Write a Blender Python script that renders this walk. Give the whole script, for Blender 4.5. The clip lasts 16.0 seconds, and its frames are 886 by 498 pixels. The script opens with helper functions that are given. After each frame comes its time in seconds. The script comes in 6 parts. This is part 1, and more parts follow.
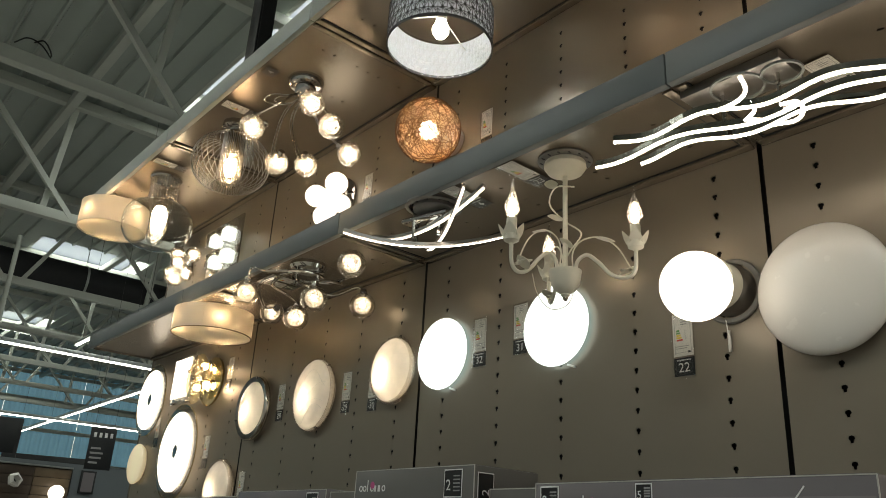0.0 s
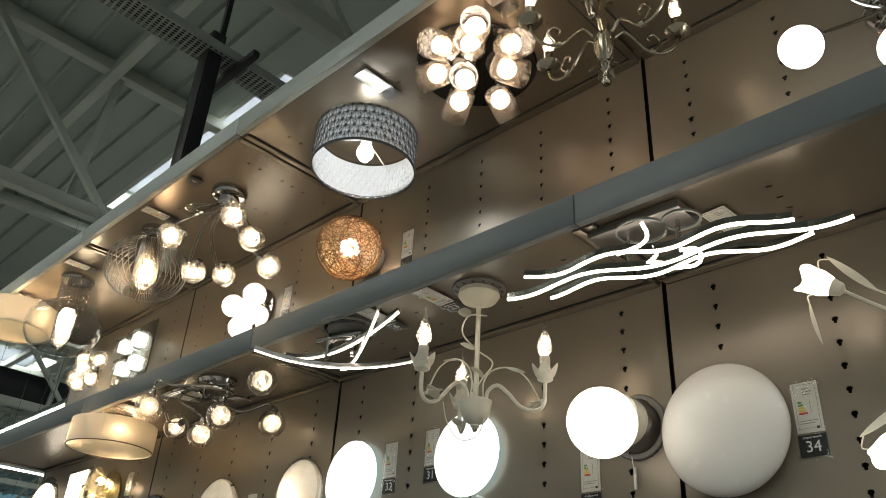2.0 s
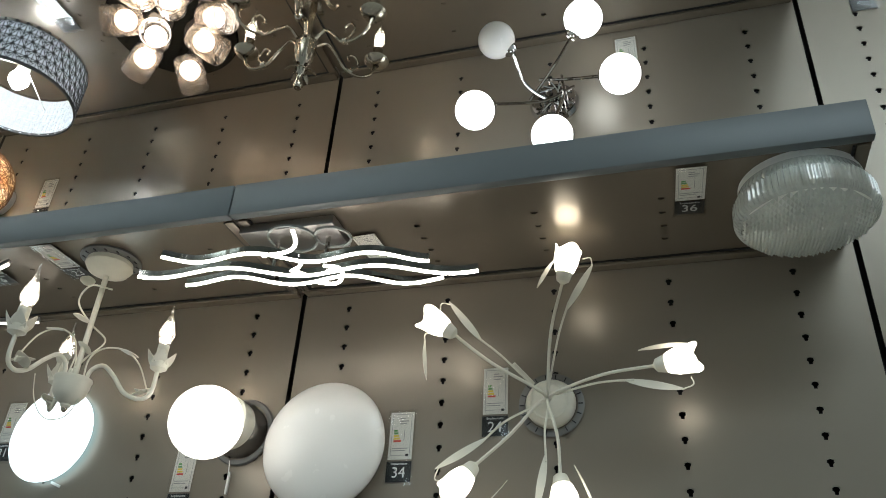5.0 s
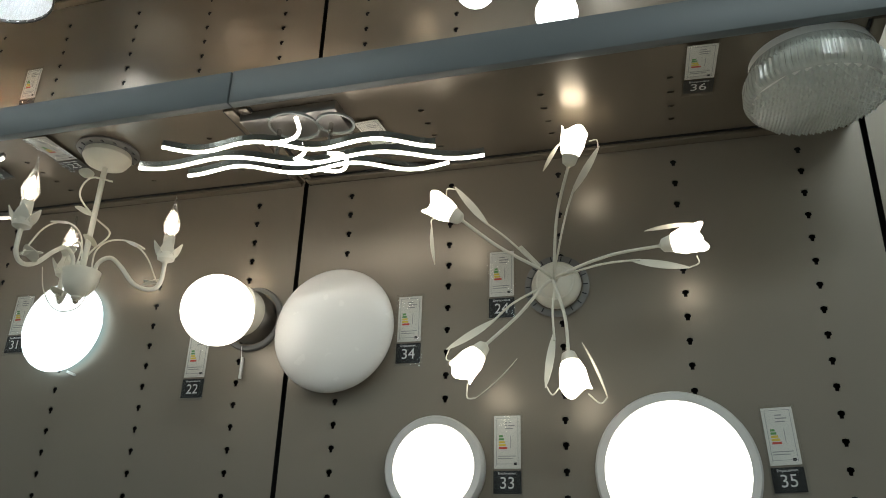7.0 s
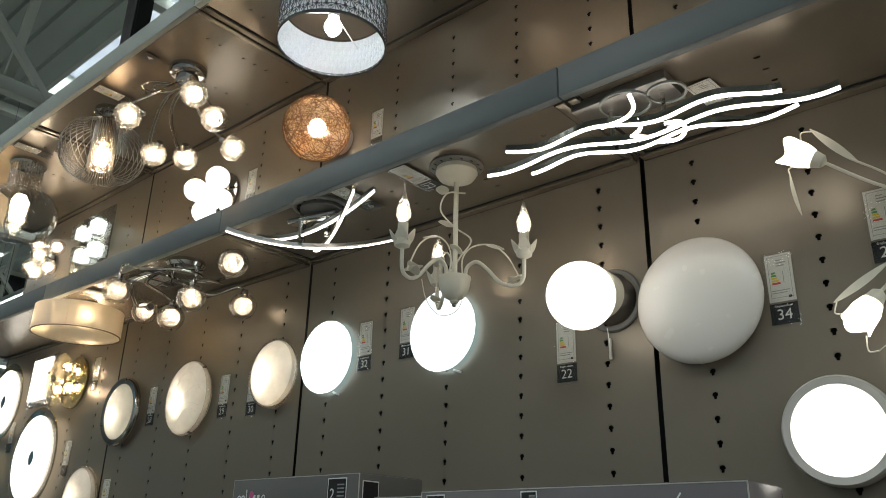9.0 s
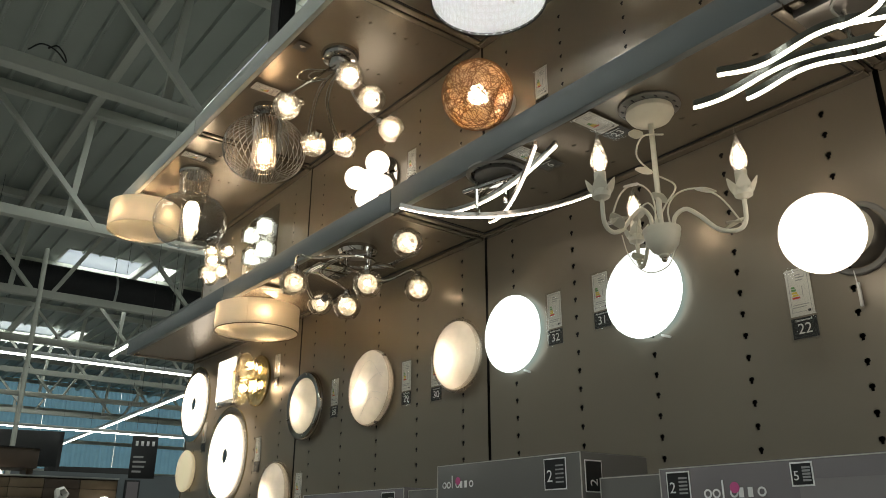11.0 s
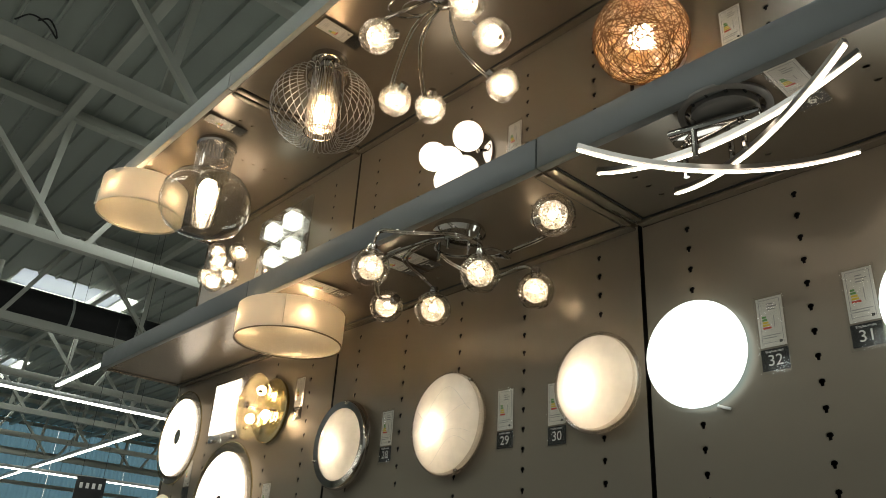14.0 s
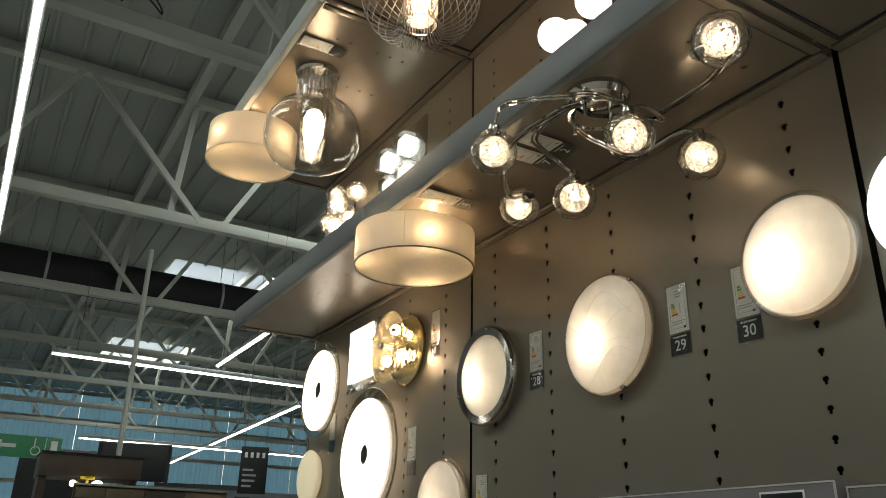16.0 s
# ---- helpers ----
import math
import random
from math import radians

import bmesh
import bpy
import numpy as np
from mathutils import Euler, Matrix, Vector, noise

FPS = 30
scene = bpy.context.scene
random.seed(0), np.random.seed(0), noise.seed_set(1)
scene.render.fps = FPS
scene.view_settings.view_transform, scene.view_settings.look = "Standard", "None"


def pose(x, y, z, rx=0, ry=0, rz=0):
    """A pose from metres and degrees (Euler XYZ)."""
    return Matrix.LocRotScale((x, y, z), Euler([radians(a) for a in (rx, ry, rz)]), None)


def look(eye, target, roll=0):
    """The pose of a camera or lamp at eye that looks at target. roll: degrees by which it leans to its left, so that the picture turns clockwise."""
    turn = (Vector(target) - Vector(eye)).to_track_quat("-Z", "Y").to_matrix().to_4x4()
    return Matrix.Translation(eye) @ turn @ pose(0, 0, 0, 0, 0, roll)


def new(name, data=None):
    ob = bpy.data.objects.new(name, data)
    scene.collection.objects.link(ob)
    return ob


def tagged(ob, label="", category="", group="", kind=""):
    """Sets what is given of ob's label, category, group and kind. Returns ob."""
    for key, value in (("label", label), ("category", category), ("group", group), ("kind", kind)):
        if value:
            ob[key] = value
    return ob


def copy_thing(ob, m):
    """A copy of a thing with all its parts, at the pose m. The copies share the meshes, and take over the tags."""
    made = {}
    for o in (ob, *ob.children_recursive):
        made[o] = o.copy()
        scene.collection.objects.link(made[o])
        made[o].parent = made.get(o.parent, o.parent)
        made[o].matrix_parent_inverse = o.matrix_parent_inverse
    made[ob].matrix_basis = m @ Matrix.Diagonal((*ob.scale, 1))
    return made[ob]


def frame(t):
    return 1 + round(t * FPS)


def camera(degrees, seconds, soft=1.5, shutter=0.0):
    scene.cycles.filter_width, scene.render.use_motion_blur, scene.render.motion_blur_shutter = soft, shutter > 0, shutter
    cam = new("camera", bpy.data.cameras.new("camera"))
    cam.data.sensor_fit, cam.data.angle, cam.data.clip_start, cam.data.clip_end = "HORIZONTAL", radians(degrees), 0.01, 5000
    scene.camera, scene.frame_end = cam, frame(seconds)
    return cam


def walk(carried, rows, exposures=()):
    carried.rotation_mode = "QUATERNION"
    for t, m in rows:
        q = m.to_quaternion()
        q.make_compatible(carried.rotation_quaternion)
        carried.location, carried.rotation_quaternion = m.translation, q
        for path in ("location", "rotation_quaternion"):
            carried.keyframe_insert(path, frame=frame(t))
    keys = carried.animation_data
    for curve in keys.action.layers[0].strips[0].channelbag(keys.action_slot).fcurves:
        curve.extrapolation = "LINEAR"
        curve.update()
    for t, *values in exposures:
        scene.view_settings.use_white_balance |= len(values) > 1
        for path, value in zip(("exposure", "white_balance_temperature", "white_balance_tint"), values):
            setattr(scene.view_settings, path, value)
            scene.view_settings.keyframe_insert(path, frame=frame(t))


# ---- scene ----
cam = camera(59.2, 16.0, soft=0.7)
PATH = [
    (0, (0.186, 0.005, 1.558), (1.373, 1.447, 2.273), 3.3),
    (0.5, (0.181, -0.002, 1.571), (1.344, 1.42, 2.363), 3.7),
    (1, (0.18, -0.014, 1.58), (1.334, 1.38, 2.431), 3.6),
    (1.5, (0.193, -0.028, 1.603), (1.374, 1.303, 2.516), 3.4),
    (2, (0.195, -0.036, 1.607), (1.427, 1.209, 2.574), 3.4),
    (2.5, (0.204, -0.044, 1.608), (1.487, 1.116, 2.612), 3.6),
    (3, (0.203, -0.048, 1.607), (1.54, 1.041, 2.621), 3.6),
    (3.5, (0.208, -0.053, 1.609), (1.6, 0.943, 2.644), 3.7),
    (4, (0.211, -0.067, 1.613), (1.676, 0.781, 2.678), 3.7),
    (4.5, (0.225, -0.075, 1.613), (1.769, 0.582, 2.701), 3.8),
    (5, (0.247, -0.072, 1.613), (1.875, 0.47, 2.641), 3.8),
    (7.5, (0.235, -0.018, 1.607), (2.01, 0.584, 2.306), 1.5),
    (8, (0.243, -0.005, 1.578), (1.905, 0.839, 2.303), 1.5),
    (8.5, (0.213, 0.018, 1.582), (1.764, 1.053, 2.304), 1.4),
    (9, (0.179, 0.031, 1.583), (1.584, 1.26, 2.302), 1.4),
    (9.5, (0.154, 0.038, 1.576), (1.387, 1.446, 2.28), 0.4),
    (10, (0.167, 0.075, 1.573), (1.316, 1.572, 2.235), -1.2),
    (12.5, (0.368, 0.63, 1.611), (1.523, 2.052, 2.414), 3.1),
    (13, (0.421, 0.773, 1.619), (1.557, 2.182, 2.469), 3.7),
    (13.5, (0.397, 0.936, 1.619), (1.533, 2.345, 2.469), 4.2),
    (14, (0.337, 1.084, 1.624), (1.524, 2.457, 2.464), 3.6),
    (14.5, (0.387, 1.177, 1.609), (1.589, 2.547, 2.433), 3.4),
    (15, (0.476, 1.224, 1.61), (1.644, 2.628, 2.426), 2.8),
    (15.5, (0.55, 1.279, 1.604), (1.601, 2.79, 2.389), 2.2),
    (16, (0.558, 1.369, 1.602), (1.5, 2.972, 2.34), 1.2),
]
EXPOSURES = [(0, 0.17, 7550, 12), (1.5, 0.21, 7400, 12), (3.5, 0.42, 6600, 10), (5, 0.62, 6350, 9), (7.5, 0.42, 6700, 10), (9, 0.20, 6700, 10), (10, 0.14, 7000, 11), (12.5, 0.15, 7700, 14), (16, 0.15, 7350, 13)]
walk(cam, [(t, look(eye, target, roll)) for t, eye, target, roll in PATH], EXPOSURES)

# ---- world, sun, exposure ----
world = bpy.data.worlds.new("sky")
scene.world = world
world.use_nodes = True
wn = world.node_tree.nodes
sky = wn.new("ShaderNodeTexSky")
sky.sky_type, sky.sun_disc = "NISHITA", False
sky.sun_elevation, sky.sun_rotation = radians(38), radians(20)
wn["Background"].inputs["Strength"].default_value = 0.15
world.node_tree.links.new(sky.outputs[0], wn["Background"].inputs["Color"])
sun_data = bpy.data.lights.new("sun", "SUN")
sun_data.energy, sun_data.angle, sun_data.color = 0.7, radians(10), (1.0, 0.95, 0.88)
sun = new("sun", sun_data)
sun.matrix_world = look((0, 0, 40), (10, -26, 8))


# ---- materials ----
def mat(name, col, rough=0.5, metal=0.0, var=0.12, scale=6.0, bump=0.0, bscale=250.0, spec=0.5, rvar=0.08, glow=0.0, glowcol=None):
    m = bpy.data.materials.new(name)
    m.use_nodes = True
    n, l = m.node_tree.nodes, m.node_tree.links
    p = n["Principled BSDF"]
    tc = n.new("ShaderNodeTexCoord")
    big = n.new("ShaderNodeTexNoise")
    big.inputs["Scale"].default_value, big.inputs["Detail"].default_value = scale, 6
    l.new(tc.outputs["Object"], big.inputs["Vector"])
    mix = n.new("ShaderNodeMix")
    mix.data_type = "RGBA"
    mix.inputs["A"].default_value = (*[c * (1 - var) for c in col], 1)
    mix.inputs["B"].default_value = (*[min(1, c * (1 + var)) for c in col], 1)
    l.new(big.outputs["Fac"], mix.inputs["Factor"])
    l.new(mix.outputs["Result"], p.inputs["Base Color"])
    rr = n.new("ShaderNodeMapRange")
    rr.inputs["To Min"].default_value, rr.inputs["To Max"].default_value = max(0.02, rough - rvar), min(1, rough + rvar)
    fine = n.new("ShaderNodeTexNoise")
    fine.inputs["Scale"].default_value, fine.inputs["Detail"].default_value = scale * 4, 4
    l.new(tc.outputs["Object"], fine.inputs["Vector"])
    l.new(fine.outputs["Fac"], rr.inputs["Value"])
    l.new(rr.outputs["Result"], p.inputs["Roughness"])
    p.inputs["Metallic"].default_value = metal
    p.inputs["Specular IOR Level"].default_value = spec
    if bump:
        g = n.new("ShaderNodeTexNoise")
        g.inputs["Scale"].default_value = bscale
        l.new(tc.outputs["Object"], g.inputs["Vector"])
        b = n.new("ShaderNodeBump")
        b.inputs["Strength"].default_value, b.inputs["Distance"].default_value = bump, 0.002
        l.new(g.outputs["Fac"], b.inputs["Height"])
        l.new(b.outputs["Normal"], p.inputs["Normal"])
    if glow:
        p.inputs["Emission Color"].default_value = (*(glowcol or col), 1)
        p.inputs["Emission Strength"].default_value = glow
    return m


def thin_glass(name, tint=(0.95, 0.96, 0.95), rough=0.02, milk=0.0, crackle=0.0, gloss=1.0):
    """Thin blown glass: it lets light pass and mirrors by Fresnel."""
    m = bpy.data.materials.new(name)
    m.use_nodes = True
    n, l = m.node_tree.nodes, m.node_tree.links
    n.remove(n["Principled BSDF"])
    tr, gl, fr, mx = n.new("ShaderNodeBsdfTransparent"), n.new("ShaderNodeBsdfGlossy"), n.new("ShaderNodeLayerWeight"), n.new("ShaderNodeMixShader")
    tr.inputs["Color"].default_value = (*tint, 1)
    gl.inputs["Roughness"].default_value = rough
    fr.inputs["Blend"].default_value = 0.5
    pw = n.new("ShaderNodeMath")
    pw.operation = "POWER"
    pw.inputs[1].default_value = 3.2
    l.new(fr.outputs["Facing"], pw.inputs[0])
    mu = n.new("ShaderNodeMath")
    mu.operation, mu.use_clamp = "MULTIPLY_ADD", True
    mu.inputs[1].default_value, mu.inputs[2].default_value = 0.75 * gloss, 0.05 * gloss
    l.new(pw.outputs[0], mu.inputs[0])
    l.new(mu.outputs[0], mx.inputs[0])
    src = tr.outputs[0]
    if milk:
        tl, m2 = n.new("ShaderNodeBsdfTranslucent"), n.new("ShaderNodeMixShader")
        tl.inputs["Color"].default_value = (*tint, 1)
        m2.inputs[0].default_value = milk
        l.new(tr.outputs[0], m2.inputs[1])
        l.new(tl.outputs[0], m2.inputs[2])
        src = m2.outputs[0]
    if crackle:
        tc, vo, bp = n.new("ShaderNodeTexCoord"), n.new("ShaderNodeTexVoronoi"), n.new("ShaderNodeBump")
        vo.feature = "DISTANCE_TO_EDGE"
        vo.inputs["Scale"].default_value = crackle
        bp.inputs["Strength"].default_value, bp.inputs["Distance"].default_value = 1.0, 0.004
        l.new(tc.outputs["Object"], vo.inputs["Vector"])
        l.new(vo.outputs["Distance"], bp.inputs["Height"])
        l.new(bp.outputs["Normal"], gl.inputs["Normal"])
        l.new(bp.outputs["Normal"], fr.inputs["Normal"])
    l.new(src, mx.inputs[1])
    l.new(gl.outputs[0], mx.inputs[2])
    l.new(mx.outputs[0], n["Material Output"].inputs[0])
    return m


def cloth(name, col, through_share=0.5, weave=700.0):
    """Lampshade fabric: part of the light passes."""
    m = bpy.data.materials.new(name)
    m.use_nodes = True
    n, l = m.node_tree.nodes, m.node_tree.links
    n.remove(n["Principled BSDF"])
    df, tl, mx = n.new("ShaderNodeBsdfDiffuse"), n.new("ShaderNodeBsdfTranslucent"), n.new("ShaderNodeMixShader")
    tc, no, mc = n.new("ShaderNodeTexCoord"), n.new("ShaderNodeTexNoise"), n.new("ShaderNodeMix")
    mc.data_type = "RGBA"
    no.inputs["Scale"].default_value = weave
    mc.inputs["A"].default_value = (*[c * 0.85 for c in col], 1)
    mc.inputs["B"].default_value = (*[min(1, c * 1.1) for c in col], 1)
    l.new(tc.outputs["Object"], no.inputs["Vector"])
    l.new(no.outputs["Fac"], mc.inputs["Factor"])
    for s in (df, tl):
        l.new(mc.outputs["Result"], s.inputs["Color"])
    mx.inputs[0].default_value = through_share
    l.new(df.outputs[0], mx.inputs[1])
    l.new(tl.outputs[0], mx.inputs[2])
    l.new(mx.outputs[0], n["Material Output"].inputs[0])
    return m


def opal(name, col, base_glow, share=0.4):
    """Opal glass that spreads the light of the bulb behind it, with a glossy face."""
    m = cloth(name, col, share, 30)
    n, l = m.node_tree.nodes, m.node_tree.links
    em, ad, gl, fr, mx = n.new("ShaderNodeEmission"), n.new("ShaderNodeAddShader"), n.new("ShaderNodeBsdfGlossy"), n.new("ShaderNodeFresnel"), n.new("ShaderNodeMixShader")
    em.inputs["Color"].default_value, em.inputs["Strength"].default_value = (1.0, 0.91, 0.78, 1), base_glow
    gl.inputs["Roughness"].default_value = 0.12
    out = n["Material Output"].inputs[0]
    first = out.links[0].from_socket
    l.new(first, ad.inputs[0])
    l.new(em.outputs[0], ad.inputs[1])
    l.new(fr.outputs[0], mx.inputs[0])
    l.new(ad.outputs[0], mx.inputs[1])
    l.new(gl.outputs[0], mx.inputs[2])
    l.new(mx.outputs[0], out)
    return m


def net(name, col, scale):
    """A crackled inner layer: pale veins between clear cells."""
    m = bpy.data.materials.new(name)
    m.use_nodes = True
    n, l = m.node_tree.nodes, m.node_tree.links
    n.remove(n["Principled BSDF"])
    tc, vo, cr = n.new("ShaderNodeTexCoord"), n.new("ShaderNodeTexVoronoi"), n.new("ShaderNodeMapRange")
    tr, tl, mx = n.new("ShaderNodeBsdfTransparent"), n.new("ShaderNodeBsdfTranslucent"), n.new("ShaderNodeMixShader")
    vo.feature = "DISTANCE_TO_EDGE"
    vo.inputs["Scale"].default_value = scale
    cr.inputs["From Min"].default_value, cr.inputs["From Max"].default_value = 0.02, 0.16
    cr.inputs["To Min"].default_value, cr.inputs["To Max"].default_value = 0.85, 0.08
    tl.inputs["Color"].default_value = (*col, 1)
    l.new(tc.outputs["Object"], vo.inputs["Vector"])
    l.new(vo.outputs["Distance"], cr.inputs["Value"])
    l.new(cr.outputs["Result"], mx.inputs[0])
    l.new(tr.outputs[0], mx.inputs[1])
    l.new(tl.outputs[0], mx.inputs[2])
    l.new(mx.outputs[0], n["Material Output"].inputs[0])
    return m


M_NET = net("crackle_veins", (0.97, 0.92, 0.84), 130)
WARM, NEUT, COOL = (1.0, 0.76, 0.50), (1.0, 0.86, 0.68), (0.86, 0.95, 1.0)
M_PANEL = mat("taupe_powder_coated_steel", (0.246, 0.211, 0.166), 0.31, 0.28, 0.10, 2.2, 0.05, 900, 0.5, 0.025)
M_SHELF = mat("taupe_shelf_steel", (0.218, 0.184, 0.142), 0.25, 0.46, 0.10, 2.0, 0.05, 900, 0.5, 0.03)
M_LIP = mat("blue_grey_shelf_edge", (0.120, 0.135, 0.137), 0.45, 0.1, 0.05, 3, 0.04, 900)
M_LIP_UP = mat("pale_grey_shelf_edge", (0.36, 0.39, 0.36), 0.45, 0.0, 0.05, 3, 0.04, 900)
M_BLACK = mat("black_gap", (0.008, 0.008, 0.008), 0.7, 0, 0.1, 5)
M_DARKST = mat("dark_steel", (0.03, 0.03, 0.032), 0.45, 0.4, 0.2, 8)
M_CHROME = mat("chrome", (0.52, 0.50, 0.475), 0.08, 1.0, 0.05, 10, rvar=0.03)
M_BRONZE = mat("antique_nickel", (0.44, 0.39, 0.31), 0.24, 1.0, 0.2, 30)
M_CREAM = mat("cream_enamel", (0.72, 0.68, 0.57), 0.45, 0, 0.08, 40, 0.1, 400)
M_WHITE = mat("white_plastic", (0.78, 0.77, 0.74), 0.4, 0, 0.03, 8)
M_GREYDULL = mat("dull_grey_zinc", (0.20, 0.195, 0.185), 0.5, 0.4, 0.15, 30)
M_GREYRING = mat("satin_white_rim", (0.62, 0.61, 0.58), 0.35, 0, 0.04, 8)
M_CARD = mat("printed_card", (0.72, 0.70, 0.66), 0.5, 0, 0.04, 60)
M_INK = mat("black_ink", (0.012, 0.012, 0.013), 0.35, 0, 0.1, 40)
M_INKGREY = mat("grey_ink", (0.33, 0.33, 0.33), 0.5, 0, 0.1, 40)
M_GREEN = mat("green_ink", (0.12, 0.32, 0.10), 0.5)
M_YELLOW = mat("yellow_ink", (0.75, 0.55, 0.06), 0.5)
M_RED = mat("red_ink", (0.62, 0.08, 0.05), 0.5)
M_LETTER = mat("white_ink", (0.8, 0.8, 0.79), 0.5, 0, 0.02, 40)
M_SLEEVE = thin_glass("clear_plastic_sleeve", (0.98, 0.98, 0.97), 0.10, gloss=0.45)
M_GLASS = thin_glass("clear_glass", (0.93, 0.93, 0.91), 0.01, gloss=1.4)
M_GLASSD = thin_glass("smoked_clear_glass", (0.80, 0.78, 0.74), 0.02, gloss=1.5)
M_CRACK = thin_glass("crackled_glass", (0.95, 0.91, 0.83), 0.04, milk=0.035, crackle=60, gloss=2.0)
M_CRACKFULL = thin_glass("bright_crackled_glass", (0.95, 0.90, 0.80), 0.05, milk=0.27, crackle=120, gloss=2.0)
M_CRACKOFF = thin_glass("unlit_crackled_glass", (0.86, 0.82, 0.74), 0.05, milk=0.05, crackle=90, gloss=2.2)
M_AMBER = thin_glass("amber_glass", (0.95, 0.86, 0.60), 0.03, milk=0.15, gloss=1.6)
M_FROST = thin_glass("frosted_glass_rim", (0.92, 0.87, 0.82), 0.2, milk=0.15, gloss=1.5)
M_NETWIRE = mat("bright_curled_wire", (0.50, 0.47, 0.42), 0.3, 0.8, 0.2, 30)
M_BULBW = mat("warm_bulb", (1, 0.86, 0.66), 0.3, glow=44, glowcol=WARM)
M_BULBN = mat("neutral_bulb", (1, 0.95, 0.88), 0.3, glow=22, glowcol=NEUT)
M_BULBC = mat("cool_bulb", (1, 1, 1), 0.3, glow=50, glowcol=COOL)
M_OPALW = mat("lit_warm_opal_glass", (0.9, 0.86, 0.78), 0.2, glow=4.0, glowcol=(1.0, 0.86, 0.72), var=0.03)
M_OPALC = mat("lit_cool_opal_glass", (0.9, 0.9, 0.9), 0.2, glow=5.2, glowcol=(0.90, 0.97, 1.0), var=0.03)
M_OPALN = mat("lit_opal_glass", (0.9, 0.88, 0.84), 0.2, glow=2.0, glowcol=(1.0, 0.96, 0.88), var=0.03)
M_DISC = mat("lit_cold_white_disc", (0.9, 0.9, 0.9), 0.25, glow=1.75, glowcol=(0.80, 0.95, 1.0), var=0.03)
M_HALO_RING = mat("added_halo_glow", (0.8, 0.9, 0.95), 0.3, glow=1.6, glowcol=(0.42, 0.80, 1.0), var=0.03)
M_TULIP = mat("lit_tulip_glass", (0.9, 0.88, 0.82), 0.25, glow=3.0, glowcol=(1.0, 0.93, 0.80), var=0.03)
M_CAPSULE = mat("lit_capsule_bulb", (1, 0.95, 0.88), 0.3, glow=40, glowcol=(1.0, 0.89, 0.74))
M_OPALOFF = mat("unlit_opal_glass", (0.84, 0.81, 0.76), 0.25, var=0.03)
M_DIM = opal("glowing_opal_glass", (0.84, 0.80, 0.73), 0.05)
M_INNER = mat("inner_lamp_glow", (1, 0.95, 0.88), 0.3, glow=52, glowcol=(1.0, 0.90, 0.74))
M_CUBE = mat("lit_glass_cube", (0.9, 0.95, 0.95), 0.15, glow=1.7, glowcol=(0.88, 1.0, 0.98), var=0.25, scale=40)
M_STRIP = mat("led_strip", (1, 1, 1), 0.3, glow=4.6, glowcol=(1.0, 0.93, 0.84))
M_TUBE = mat("cool_led_tube", (1, 1, 1), 0.3, glow=5.5, glowcol=(0.94, 1.0, 0.97))
M_SHADE = cloth("cream_shade_fabric", (0.92, 0.87, 0.79), 0.5)
M_DIFF = cloth("white_shade_diffuser", (0.92, 0.88, 0.80), 0.55, 200)
M_LINER = cloth("white_shade_liner", (0.86, 0.88, 0.92), 0.88, 300)
M_LATTICE = mat("white_lattice_print", (0.74, 0.75, 0.77), 0.6, 0, 0.03, 40)
# Chrome plate: the dark surroundings it mirrors are put into its base colour.
M_CHROME_DARKREFL = mat("chrome_with_dark_reflection", (0.10, 0.097, 0.092), 0.06, 1.0, 0.05, 10, rvar=0.02)
M_SATIN = mat("satin_nickel", (0.30, 0.29, 0.275), 0.32, 1.0, 0.06, 12, rvar=0.02)
M_CUPGLASS = thin_glass("cracked_cup_glass", (0.90, 0.84, 0.77), 0.05, milk=0.09, crackle=70, gloss=2.0)
M_WICKER = mat("brown_rattan", (0.22, 0.12, 0.055), 0.5, 0, 0.35, 60, 0.1, 300)
M_WICKER_LIT = cloth("rattan_lit_tone", (0.95, 0.77, 0.56), 0.66, 90)
M_BRASS = mat("pale_brass", (0.72, 0.60, 0.34), 0.22, 0.9, 0.08, 20)
M_FLAME = thin_glass("flame_bulb_glass", (0.97, 0.96, 0.93), 0.02, milk=0.16, gloss=1.6)
M_TRUSS = mat("grey_painted_truss_steel", (0.40, 0.42, 0.375), 0.55, 0, 0.12, 2, 0.05, 60)
M_DECK = mat("galvanised_roof_deck", (0.31, 0.345, 0.315), 0.5, 0.1, 0.16, 1.2, 0.05, 40)
M_DUCT = mat("black_fabric_duct", (0.012, 0.013, 0.015), 0.7, 0, 0.2, 4)
M_TRAY = mat("galvanised_cable_tray", (0.38, 0.41, 0.40), 0.4, 0.5, 0.2, 12)
M_TRAYDARK = mat("dull_galvanised_tray", (0.33, 0.355, 0.335), 0.5, 0.3, 0.2, 12)
M_FLOOR = mat("grey_shop_floor", (0.34, 0.33, 0.31), 0.4, 0, 0.12, 1.5, 0.05, 30)
M_HALLWALL = mat("grey_sandwich_panel_wall", (0.42, 0.45, 0.46), 0.6, 0, 0.08, 0.6)
M_PARTITION = mat("dark_blue_grey_partition", (0.11, 0.13, 0.14), 0.6, 0, 0.15, 2)
M_POLY = cloth("translucent_corrugated_sheet", (0.13, 0.29, 0.37), 0.85, 3)
M_WOOD = mat("brown_wood_slats", (0.15, 0.11, 0.07), 0.5, 0, 0.4, 9, 0.1, 60)
M_DARKWOOD = mat("dark_brown_board", (0.06, 0.042, 0.03), 0.5, 0, 0.3, 9)
M_BOXGREY = mat("grey_printed_carton", (0.135, 0.13, 0.122), 0.28, 0, 0.05, 3, 0.03, 50, rvar=0.015)
